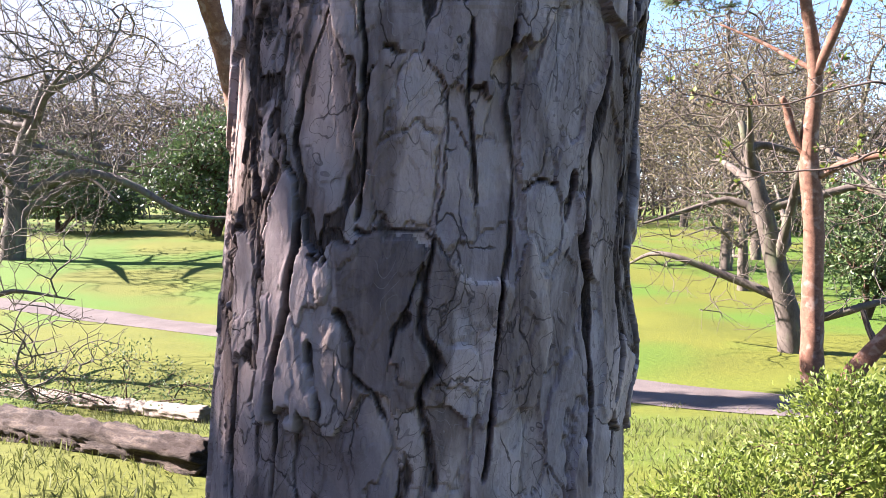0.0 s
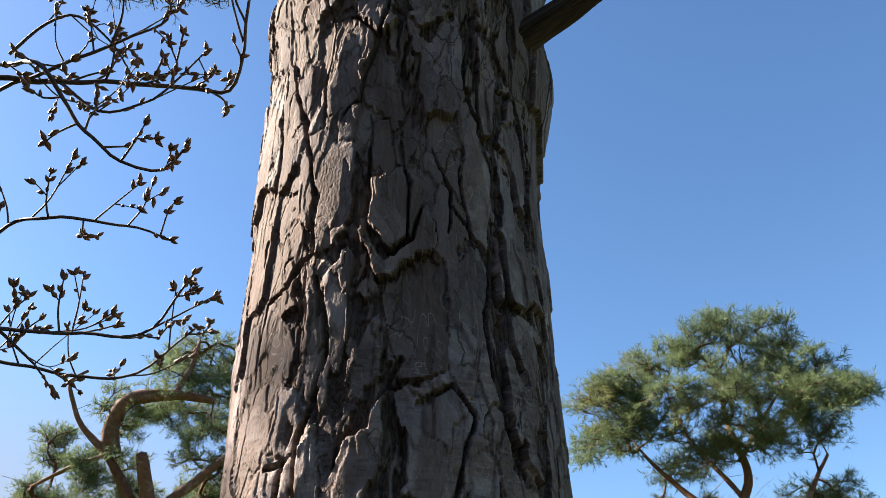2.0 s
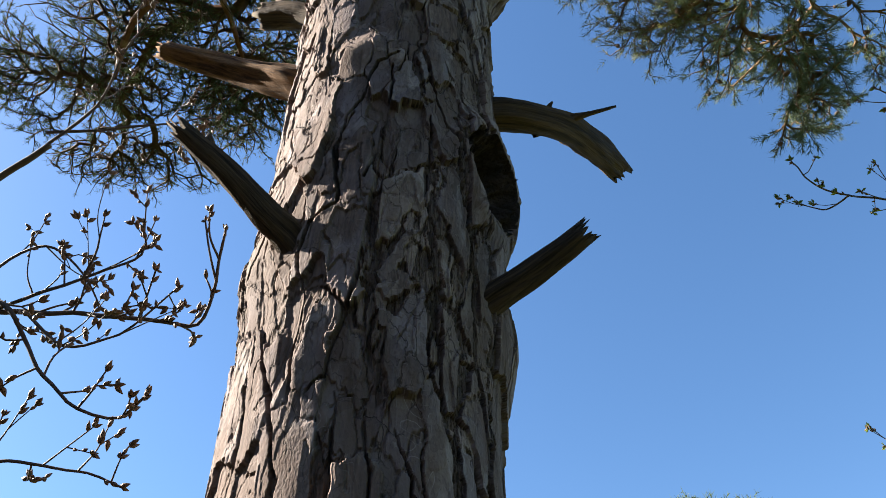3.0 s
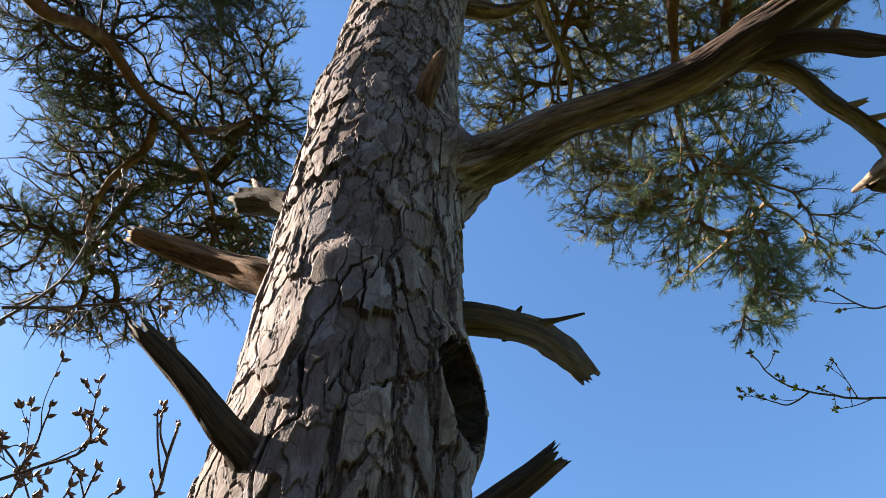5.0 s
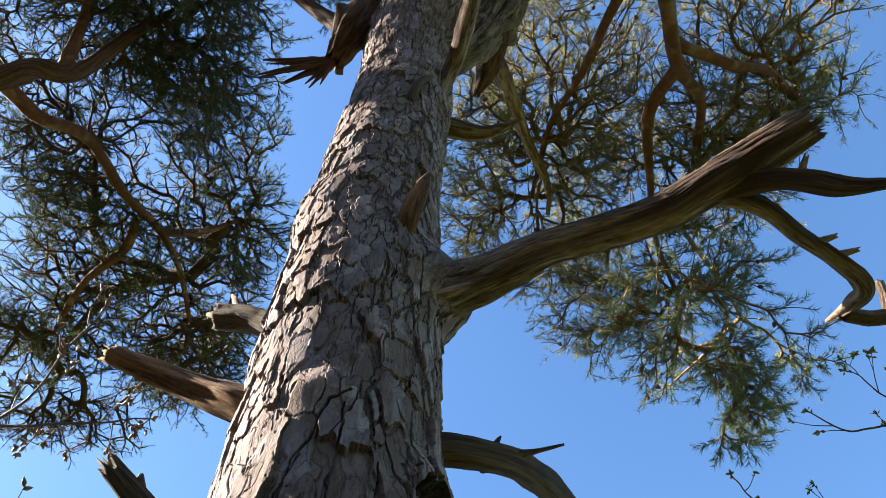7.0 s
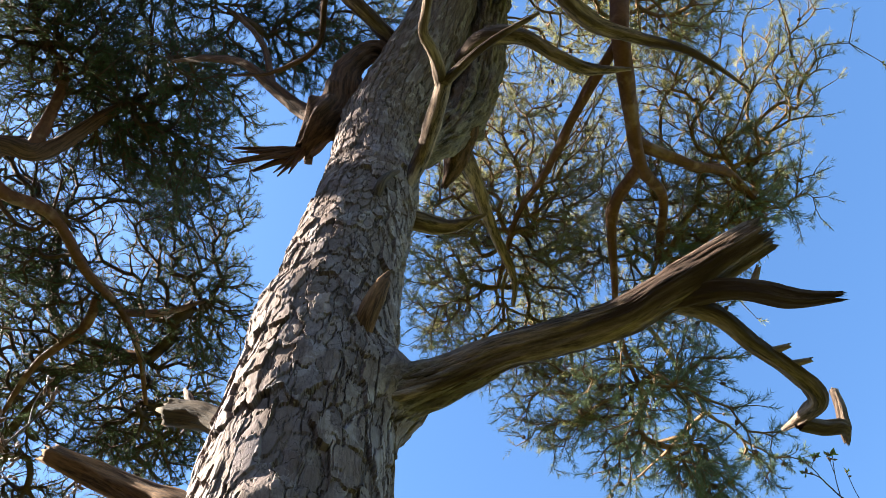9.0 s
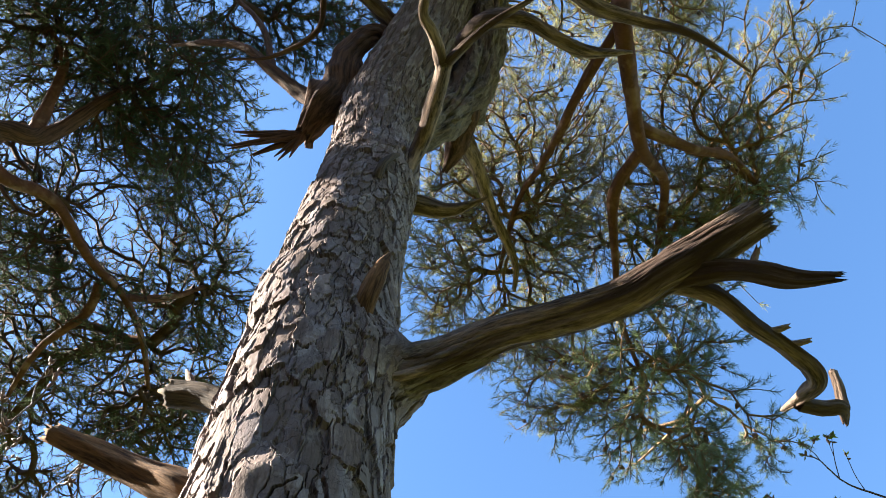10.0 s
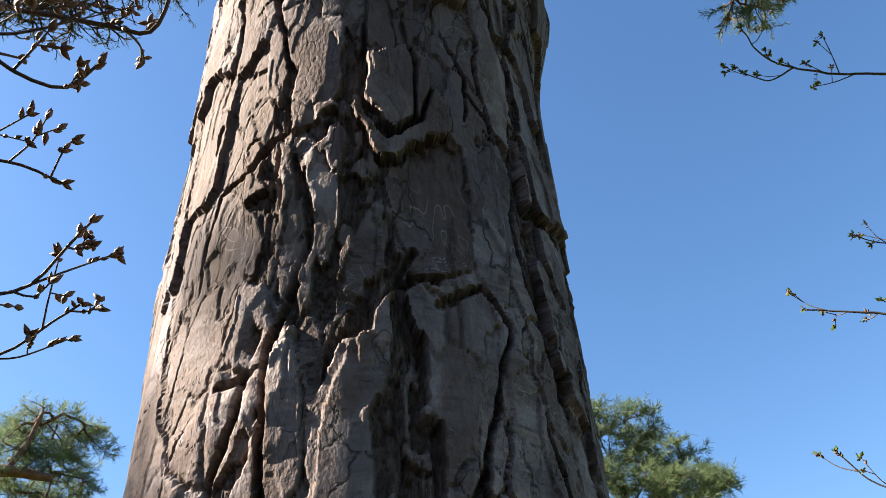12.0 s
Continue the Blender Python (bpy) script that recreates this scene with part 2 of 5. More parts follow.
    steps = calc("ADD", calc("MULTIPLY", big, 0.55), calc("ADD", calc("MULTIPLY", small, 0.3), calc("ADD", calc("MULTIPLY", hair, 0.5), calc("MULTIPLY", grain, 0.22))))
    strands = calc("MULTIPLY_ADD", fibre, 2.2, calc("MULTIPLY", grain, 0.5))
    relief = calc("ADD", calc("MULTIPLY", outer_here, steps), calc("MULTIPLY", calc("SUBTRACT", 1.0, outer_here), strands))
    b = n.new("ShaderNodeBump")
    b.inputs["Strength"].default_value, b.inputs["Distance"].default_value = 1.0, 0.0026
    l.new(relief, b.inputs["Height"])
    l.new(b.outputs[0], shade.inputs["Normal"])
    return m


BARK = bark_material()
FURROW = material("furrowed bark", (0.02, 0.014, 0.011), (0.30, 0.24, 0.2), 42, 200, 0.9, 1.0, 0.02, (1, 1, 0.3), grain="grain", spots=(0.15, 0.10, 0.075), spot_scale=12,
                  layers=5)
# Rotten wood, near black: the knot hole's shade is put into the colour.
ROTTEN_SHADE = material("rotten wood in hollow shade", (0.006, 0.004, 0.003), (0.05, 0.035, 0.028), 24, 90, 0.95, 1.0, 0.01)
DEAD = material("weathered dead wood", (0.018, 0.012, 0.009), (0.31, 0.218, 0.155), 44, 240, 0.85, 1.0, 0.007, (1, 1, 0.13), grain="grain", spots=(0.055, 0.033, 0.022), spot_scale=13, spot_from=0.46)
STUBWOOD = material("lichened stub wood", (0.014, 0.009, 0.006), (0.105, 0.068, 0.036), 80, 350, 0.8, 0.9, 0.004, (1, 1, 0.04), grain="grain", spots=(0.075, 0.062, 0.03),
                    spot_scale=20, spot_from=0.54)
TORN = material("torn heartwood", (0.02, 0.011, 0.008), (0.12, 0.062, 0.036), 60, 260, 0.85, 1.0, 0.006, (1, 1, 0.06), grain="grain")
ORANGE = material("orange dead wood", (0.03, 0.015, 0.008), (0.24, 0.125, 0.052), 50, 260, 0.9, 0.7, 0.004, (1, 1, 0.1), grain="grain", spots=(0.06, 0.037, 0.02), spot_scale=16, spot_from=0.52)
REDBARK = material("orange pine bark", (0.04, 0.017, 0.010), (0.15, 0.068, 0.038), 12, 70, 0.8, 0.6, 0.006, spots=(0.17, 0.105, 0.075), spot_scale=6, layers=5)
PALEBARK = material("pale orange pine bark", (0.07, 0.034, 0.022), (0.22, 0.118, 0.078), 12, 70, 0.8, 0.6, 0.006, spots=(0.2, 0.14, 0.11), spot_scale=6, layers=5)
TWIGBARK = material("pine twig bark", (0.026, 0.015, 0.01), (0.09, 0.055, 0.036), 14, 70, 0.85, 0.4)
GREYBARK = material("grey bark", (0.045, 0.036, 0.029), (0.125, 0.104, 0.086), 6, 40, 0.9, 0.5, 0.01, (1, 1, 0.4), spots=(0.10, 0.105, 0.065), spot_scale=3)
# Low-contrast brown for the far wood: distance haze put into the colour.
HAZY = material("hazed far twigs", (0.06, 0.048, 0.042), (0.12, 0.10, 0.086), 0.3, 6, 0.95, 0)
BUDTWIG = material("young twig bark", (0.03, 0.022, 0.017), (0.085, 0.062, 0.05), 60, 300, 0.7, 0.4, 0.001)
BUD = material("bud scales", (0.06, 0.033, 0.02), (0.17, 0.105, 0.06), 90, 300, 0.6, 0.4, 0.001)
# Left boughs' needles: darker copy, with their shade put into the colour.
SHADED_NEEDLES = material("pine needles", (0.02, 0.034, 0.018), (0.07, 0.092, 0.042), 2.2, 14, 0.78, 0, spots=(0.10, 0.105, 0.042), spot_scale=1.3, spot_from=0.58,
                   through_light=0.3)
# Right crown's needles: brighter olive copy, sunlight put into the colour.
LIT_OLIVE = material("sunlit pine needles", (0.088, 0.104, 0.042), (0.31, 0.285, 0.105), 2.2, 14, 0.5, 0, spots=(0.21, 0.175, 0.07), spot_scale=1.6, spot_from=0.56, through_light=0.55)
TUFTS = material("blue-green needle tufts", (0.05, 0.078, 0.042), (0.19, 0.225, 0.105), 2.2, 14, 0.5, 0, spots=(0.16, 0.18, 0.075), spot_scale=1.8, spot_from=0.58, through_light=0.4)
# Lighter copy of the twig bark: sun on the twigs put into the colour.
LIT_TWIG = material("sunlit pine twigs", (0.045, 0.025, 0.013), (0.235, 0.136, 0.066), 14, 70, 0.85, 0.4)
FAR_NEEDLES = material("far pine needles", (0.05, 0.082, 0.038), (0.16, 0.20, 0.09), 0.9, 7, 0.6, 0, spots=(0.15, 0.16, 0.065), spot_scale=0.6, spot_from=0.55,
                       through_light=0.45)
LEAF = material("fresh leaves", (0.055, 0.09, 0.015), (0.18, 0.22, 0.04), 3, 40, 0.5, 0, through_light=0.4, vary=0.25, island=True)
SWELLING = material("swelling buds", (0.06, 0.05, 0.026), (0.17, 0.145, 0.075), 0.5, 9, 0.7, 0, through_light=0.3)
EVERGREEN = material("evergreen leaves", (0.03, 0.06, 0.02), (0.09, 0.13, 0.045), 1, 9, 0.5, 0, through_light=0.2)
GRASS = material("meadow", (0.044, 0.053, 0.006), (0.092, 0.097, 0.011), 0.22, 9, 0.95, 0.6, 0.05, spots=(0.045, 0.085, 0.008), spot_scale=0.09, spot_from=0.45)
BLADE = material("grass blades", (0.045, 0.06, 0.014), (0.12, 0.13, 0.042), 1.4, 20, 0.7, 0, through_light=0.3, vary=0.3, island=True)
GRAVEL = material("pale gravel path", (0.055, 0.044, 0.04), (0.105, 0.088, 0.08), 1.2, 40, 0.95, 0.6, 0.02)
LOG = material("weathered log", (0.009, 0.006, 0.005), (0.10, 0.075, 0.058), 24, 160, 0.85, 1.0, 0.02, (1, 1, 0.12), grain="grain", spots=(0.03, 0.02, 0.015), spot_scale=8, spot_from=0.48)
BLEACHED = material("bleached log", (0.09, 0.072, 0.058), (0.27, 0.225, 0.18), 24, 160, 0.85, 0.8, 0.01, (1, 1, 0.12), grain="grain")
CONE = material("pine cones", (0.05, 0.03, 0.02), (0.12, 0.08, 0.05), 40, 120, 0.8, 0.3)


# ---- meshes ----
def mesh_of(name, verts, faces, mats, grain=None, smooth_shade=True, face_mats=None):
    me = bpy.data.meshes.new(name)
    me.from_pydata(np.asarray(verts, float).tolist(), [], faces.tolist() if isinstance(faces, np.ndarray) else faces)
    for m in mats if isinstance(mats, (list, tuple)) else [mats]:
        me.materials.append(m)
    if grain is not None:
        a = me.attributes.new("grain", "FLOAT_VECTOR", "POINT")
        a.data.foreach_set("vector", np.asarray(grain, np.float32).ravel())
    if face_mats is not None:
        me.polygons.foreach_set("material_index", np.asarray(face_mats, np.int32))
    me.polygons.foreach_set("use_smooth", np.full(len(me.polygons), smooth_shade))
    me.update()
    return me


def put(name, me, parent=None, label="", kind=""):
    """Links a mesh as one part under a thing or a part."""
    ob = new(name, me)
    ob.parent = parent
    return tagged(ob, label, kind=kind)


def thing(name, at, label, category, group="", kind=""):
    ob = new(name)
    ob.location = at
    ob.empty_display_size = 0.1
    return tagged(ob, label, category, group, kind)


class Tubes:
    """Gathers round branches into one mesh."""

    def __init__(self, origin=(0, 0, 0)):
        self.v, self.f, self.g, self.n, self.o = [], [], [], 0, np.array(origin, float)

    def line(self, pts, radii, sides=10, rough=0.0, jag=0.0, seed=0, flat=1.0, ridge=0.0, split=0.0, gnarl=0.0):
        p = np.asarray(pts, float)
        r = np.interp(np.linspace(0, 1, len(p)), np.linspace(0, 1, len(radii)), radii)
        d = unit(np.gradient(p, axis=0))
        up = np.array([0.31, 0.22, 0.93]) if abs(d[:, 2].mean()) < 0.9 else np.array([1.0, 0.1, 0])
        a = unit(np.cross(d, up))
        b = np.cross(d, a)
        s = np.r_[0, np.cumsum(np.linalg.norm(np.diff(p, axis=0), axis=1))]
        th = np.linspace(0, 2 * np.pi, sides, endpoint=False)
        c, q = np.cos(th)[None, :, None], np.sin(th)[None, :, None]
        rr = np.repeat(r[:, None], sides, 1)
        if rough:
            rr = rr * (1 + rough * 2 * (fbm(c[..., 0] * 1.6 + 3, q[..., 0] * 1.6, s[:, None] * 9 + seed, seed) - 0.5))
        if ridge:
            rr = rr * (1 + ridge * 2 * (fbm(c[..., 0] * 3.2 + 9, q[..., 0] * 3.2, s[:, None] * 2.2 + seed, seed + 5, 2) - 0.5))
        if gnarl:
            size = 1 / (3 * np.mean(r) + 0.004)
            bumps = fbm(c[..., 0] * 2.4 + 5, q[..., 0] * 2.4, s[:, None] * size + 3.3 * seed, seed + 11, 4)
            knots = smooth(vnoise(c[..., 0] * 1.1 + 7, q[..., 0] * 1.1, s[:, None] * size * 0.35 + 2.2 * seed, seed + 12), 0.68, 0.95)
            rr = rr * (1 + gnarl * 2 * (bumps - 0.5) + 1.6 * gnarl * knots)
        if split:
            k = fbm(c[..., 0] * 7 + 2, q[..., 0] * 7, s[:, None] * 2.2 + seed, seed + 8, 3)
            rr = rr * (1 - split * (1 - smooth(np.abs(k - 0.5), 0.0, 0.035)) - 0.4 * split * (1 - smooth(np.abs(k - 0.62), 0.0, 0.02)))
        v = p[:, None] + rr[..., None] * (a[:, None] * c + flat * b[:, None] * q)
        if jag:
            v[-1] += d[-1] * (jag * (2 * hashed(np.arange(sides), np.full(sides, seed)) - 0.9))[:, None]
            v[-2] += d[-2] * (jag * 0.3 * hashed(np.arange(sides), np.full(sides, seed + 3)))[:, None]
        g = np.concatenate([rr[..., None] * c, rr[..., None] * q, np.repeat(s[:, None, None], sides, 1)], 2) + seed * 1.7
        m = len(p)
        i = np.arange(m - 1)[:, None] * sides + np.arange(sides)
        j = np.arange(m - 1)[:, None] * sides + (np.arange(sides) + 1) % sides
        quads = np.stack([i, j, j + sides, i + sides], -1).reshape(-1, 4) + self.n
        self.f += quads.tolist()
        tip = p[-1] - d[-1] * (jag * 0.8 if jag else -0.4 * r[-1])
        self.v += [v.reshape(-1, 3), tip[None]]
        self.g += [g.reshape(-1, 3), g[-1, :1] * 0 + [[0, 0, s[-1] + seed]]]
        last, t = self.n + (m - 1) * sides, self.n + m * sides
        self.f += [[last + k, last + (k + 1) % sides, t] for k in range(sides)]
        self.n += m * sides + 1
        return self

    def bits(self, a, b, ra, rb, sides=3):
        """Many straight pieces at once."""
        a, b = np.asarray(a, float), np.asarray(b, float)
        d = unit(b - a)
        up = np.where(np.abs(d[:, 2:]) < 0.9, [[0, 0, 1.0]], [[1.0, 0, 0]])
        x = unit(np.cross(d, up))
        y = np.cross(d, x)
        th = np.linspace(0, 2 * np.pi, sides, endpoint=False)
        off = x[:, None] * np.cos(th)[None, :, None] + y[:, None] * np.sin(th)[None, :, None]
        v = np.concatenate([a[:, None] + off * np.asarray(ra)[:, None, None], b[:, None] + off * np.asarray(rb)[:, None, None]], 1)
        k = np.arange(len(a))[:, None] * 2 * sides + self.n
        i, j = np.arange(sides), (np.arange(sides) + 1) % sides
        self.f += np.stack([k + i, k + j, k + j + sides, k + i + sides], -1).reshape(-1, 4).tolist()
        self.v.append(v.reshape(-1, 3))
        self.g.append(v.reshape(-1, 3))
        self.n += len(a) * 2 * sides
        return self

    def mesh(self, name, mat):
        v = np.vstack(self.v) - self.o
        return mesh_of(name, v, self.f, mat, np.vstack(self.g))


def needles(shoots, ways, length, needle, count, width, seed):
    """Bottle-brush shoots: thin three-cornered needles round each one."""
    r = np.random.default_rng(seed)
    n = len(shoots)
    w = unit(ways)
    x = unit(np.cross(w, r.normal(size=(n, 3))))
    y = np.cross(w, x)
    th = r.uniform(0, 2 * np.pi, (n, count, 1))
    along = r.uniform(0.15, 1.0, (n, count, 1))
    out = x[:, None] * np.cos(th) + y[:, None] * np.sin(th)
    way = unit(out * r.uniform(0.45, 1.0, (n, count, 1)) + w[:, None] * r.uniform(0.5, 1.2, (n, count, 1)))
    foot = shoots[:, None] + w[:, None] * along * np.reshape(length, (-1, 1, 1))
    side = unit(np.cross(way, r.normal(size=way.shape))) * width / 2
    tip = foot + way * needle * r.uniform(0.7, 1.1, (n, count, 1))
    v = np.stack([foot - side, foot + side, tip], 2).reshape(-1, 3)
    return v, np.arange(len(v)).reshape(-1, 3)


def leaves(at, ways, size, seed, wide=0.5):
    """Leaves folded along the middle: two triangles each side of a rib."""
    r = np.random.default_rng(seed)
    w = unit(ways + 0.5 * r.normal(size=at.shape))
    x = unit(np.cross(w, r.normal(size=at.shape)))
    nrm = np.cross(w, x)
    s = size * r.uniform(0.6, 1.2, (len(at), 1))
    v = np.stack([at, at + w * s * 0.5 + x * s * wide * 0.5 + nrm * s * 0.1, at + w * s, at + w * s * 0.5 - x * s * wide * 0.5 + nrm * s * 0.1], 1)
    k = np.arange(len(at))[:, None] * 4
    return v.reshape(-1, 3), np.concatenate([k + [0, 1, 2], k + [0, 2, 3]], 1).reshape(-1, 3)


def grow(lines, goals, tip=0.003, bend=0.15, power=2.2, seed=0, hop=0.35):
    """Branches that reach from the given lines to every goal. Gives the pieces and each goal's way of growth."""
    r = np.random.default_rng(seed)
    nodes, parent = [], []
    for ln in lines:
        for i, q in enumerate(ln):
            parent.append(len(nodes) - 1 if i else -1)
            nodes.append(q)
    fixed = len(nodes)
    nodes = np.array(nodes + [np.zeros(3)] * (len(goals) * 4))
    n = fixed
    near = np.array([np.min(np.linalg.norm(nodes[:fixed] - g, axis=1)) for g in goals])
    ends = np.zeros(len(goals), int)
    for g in np.argsort(near):
        d = np.linalg.norm(nodes[:n] - goals[g], axis=1)
        k = int(np.argmin(d))
        cuts = min(3, max(1, int(d[k] / hop)))
        for c in range(1, cuts + 1):
            q = nodes[k] + (goals[g] - nodes[k]) * c / cuts if c == 1 or c < cuts else goals[g]
            if cuts > 1 and c < cuts:
                base = nodes[parent_of] if c > 1 else nodes[k]
                q = base + (goals[g] - base) / (cuts - c + 1) + r.normal(size=3) * bend * d[k] / cuts
            if c == cuts:
                q = goals[g]
            nodes[n] = q
            parent.append(k if c == 1 else n - 1)
            parent_of = n
            n += 1
        ends[g] = n - 1
    parent = np.array(parent)
    i = np.arange(fixed, n)
    for _ in range(3):
        below = np.zeros((n, 3))
        many = np.zeros(n)
        np.add.at(below, parent[i], nodes[i])
        np.add.at(many, parent[i], 1)
        inner = i[many[i] > 0]
        nodes[inner] = 0.5 * nodes[inner] + 0.25 * nodes[parent[inner]] + 0.25 * below[inner] / many[inner][:, None]
    load = np.zeros(n)
    load[ends] += tip ** power
    for i in range(n - 1, fixed - 1, -1):
        load[i] = max(load[i], tip ** power)
        if parent[i] >= fixed:
            load[parent[i]] += load[i]
    rad = load ** (1 / power)
    i = np.arange(fixed, n)
    a, b = nodes[parent[i]], nodes[i]
    ra = np.where(parent[i] >= fixed, rad[parent[i]], rad[i])
    ways = unit(nodes[ends] - nodes[parent[ends]])
    return a, b, np.minimum(ra, rad[i] * 1.6), rad[i], ways, nodes[ends]


def cloud(centre, size, count, seed, shell=0.35, puffs=0):
    """Points spread through an uneven ball-like space, thicker towards its skin."""
    r = np.random.default_rng(seed)
    d = unit(r.normal(size=(count, 3)))
    lump = 0.65 + 0.7 * fbm(d[:, 0] * 2 + seed, d[:, 1] * 2, d[:, 2] * 2, seed)
    out = np.array(centre) + d * (r.uniform(shell ** 3, 1, (count, 1)) ** (1 / 3)) * np.array(size) * lump[:, None]
    if puffs:
        heart = out[:max(3, count // puffs)]
        out = heart[r.integers(0, len(heart), count)] + r.normal(size=(count, 3)) * np.array(size) * np.array([0.15, 0.15, 0.11])
    return out


# ---- the lie of the land ----
def land(x, y):
    x, y = np.asarray(x, float), np.asarray(y, float)
    z = -1.85 * smooth(y, 0.4, 15.0) + 0.058 * np.maximum(y - 24, 0) - 0.04 * np.maximum(y - 62, 0)
    return z + 0.05 * (fbm(x * 0.5, y * 0.5, 0, 3) - 0.5) * smooth(np.hypot(x, y), 1, 5) + 0.5 * (fbm(x * 0.06, y * 0.06, 0, 4) - 0.5) * smooth(np.hypot(x, y), 8, 30)


def dull_near_ground(m):
    """Unseen litter brown under near trees, added to cut bounce, worn into the grass."""
    n, l = m.node_tree.nodes, m.node_tree.links
    at, cut, r, t = n.new("ShaderNodeTexCoord"), n.new("ShaderNodeSeparateXYZ"), n.new("ShaderNodeMapRange"), n.new("ShaderNodeTexNoise")
    t.inputs["Scale"].default_value = 1.2
    add, mix = n.new("ShaderNodeMath"), n.new("ShaderNodeMix")
    add.operation, mix.data_type = "MULTIPLY_ADD", "RGBA"
    add.inputs[1].default_value = 2.0
    l.new(at.outputs["Object"], cut.inputs[0])
    l.new(at.outputs["Object"], t.inputs["Vector"])
    l.new(t.outputs["Fac"], add.inputs[0])
    l.new(cut.outputs[1], add.inputs[2])
    r.inputs[1].default_value, r.inputs[2].default_value = 2.5, 4.5
    east, both = n.new("ShaderNodeMath"), n.new("ShaderNodeMath")
    east.operation, both.operation = "ADD", "MAXIMUM"
    east.inputs[1].default_value = 0.8
    l.new(cut.outputs[0], east.inputs[0])
    l.new(east.outputs[0], both.inputs[0])
    l.new(add.outputs[0], both.inputs[1])
    l.new(both.outputs[0], r.inputs[0])
    base = n["Principled BSDF"].inputs["Base Color"]
    l.new(r.outputs[0], mix.inputs[0])
    mix.inputs[6].default_value = (0.04, 0.029, 0.021, 1)
    l.new(base.links[0].from_socket, mix.inputs[7])
    l.new(mix.outputs[2], base)


dull_near_ground(GRASS)


def build_ground():
    k = np.linspace(-1, 1, 161)
    line = np.sign(k) * (np.abs(k) * 12 + np.abs(k) ** 6 * 900)
    x, y = np.meshgrid(line, line + 6)
    v = np.stack([x, y, land(x, y)], -1).reshape(-1, 3)
    i = np.arange(160)[:, None] * 161 + np.arange(160)
    f = np.stack([i, i + 1, i + 162, i + 161], -1).reshape(-1, 4)
    return tagged(new("ground", mesh_of("ground", v, f, GRASS)), "sunny yellow-green meadow grass sloping down from the pine", "ground", kind="structure")


def build_path():
    mid = spline([(13, 8.6, 0), (8.0, 10.6, 0), (4.6, 12.6, 0), (1, 16.0, 0), (-6.6, 21.6, 0), (-14.5, 26.5, 0), (-30, 33, 0)], 0.5)[:, :2]
    d = unit(np.gradient(mid, axis=0))
    side = np.stack([-d[:, 1], d[:, 0]], 1)
    w = 0.75 + 0.65 * smooth(mid[:, 0], 1.5, 5) + 0.3 * (vnoise(np.arange(len(mid)) * 0.35, 0.5) - 0.5)
    cols = []
    for k, t in enumerate(np.linspace(-1, 1, 7)):
        q = mid + side * (w * t)[:, None]
        cols.append(np.c_[q, land(q[:, 0], q[:, 1]) + 0.05 * (1 - t * t) + 0.012])
    v = np.stack(cols, 1).reshape(-1, 3)
    i = np.arange(len(mid) - 1)[:, None] * 7 + np.arange(6)
    f = np.stack([i, i + 1, i + 8, i + 7], -1).reshape(-1, 4)
    return tagged(new("path", mesh_of("path", v, f, GRAVEL)), "pale pinkish-grey gravel footpath crossing the meadow", "path", kind="structure")


build_ground()
build_path()

# ---- the great pine: its trunk ----
AXIS = [(-0.2, -0.06, 0.955, 0.34), (0.3, -0.05, 0.95, 0.262), (0.67, -0.045, 0.94, 0.248), (1.16, -0.025, 0.915, 0.234), (1.58, -0.005, 0.878, 0.218),
        (2.0, 0.005, 0.842, 0.215), (2.5, 0.005, 0.799, 0.209), (2.84, 0.02, 0.751, 0.219), (3.26, 0.031, 0.70, 0.211), (3.75, 0.04, 0.634, 0.209),
        (4.45, 0.07, 0.556, 0.197), (5.2, 0.132, 0.487, 0.209), (5.6, 0.15, 0.43, 0.208), (6.07, 0.181, 0.28, 0.22), (6.6, 0.329, -0.05, 0.206),
        (7.05, 0.44, -0.42, 0.18), (7.6, 0.53, -0.87, 0.15)]
AX = spline([(a[1], a[2], a[0]) for a in AXIS], 0.05)
AXR = np.interp(AX[:, 2], [a[0] for a in AXIS], [a[3] for a in AXIS])
# swellings: angle from the front (to the right), height, how far out, half width, half height
LUMPS = [(80, 1.665, 0.022, 0.12, 0.14), (-74, 2.8, 0.016, 0.10, 0.09), (-15, 3.22, 0.012, 0.06, 0.04), (84, 3.79, 0.044, 0.14, 0.09), (68, 3.75, 0.04, 0.085, 0.075), (70, 3.78, 0.018, 0.14, 0.12),
         (-80, 4.056, 0.022, 0.15, 0.12), (82, 2.694, 0.016, 0.10, 0.07), (84, 3.055, 0.019, 0.07, 0.10), (78, 1.187, 0.011, 0.10, 0.05)]
HOLE = (61, 3.0, 0.085, 0.105)


def axis_at(z):
    return [np.interp(z, AX[:, 2], q) for q in (AX[:, 0], AX[:, 1], AXR)]


def swell(th, z, r):
    out = np.zeros(np.broadcast(th, z).shape)
    for a, h, o, w, t in LUMPS:
        out = out + o * np.exp(-((th - radians(a)) * r / w) ** 2 - ((z - h) / t) ** 2)
    d = np.hypot((th - radians(HOLE[0])) * r / HOLE[2], (z - HOLE[1]) / HOLE[3])
    d = d + 0.3 * (fbm(th * 8, z * 16, 0, 27) - 0.5)
    return out + 0.014 * np.exp(-((d - 1.12) / 0.3) ** 2) - 0.075 * (1 - smooth(d, 0.45, 1.0)), d


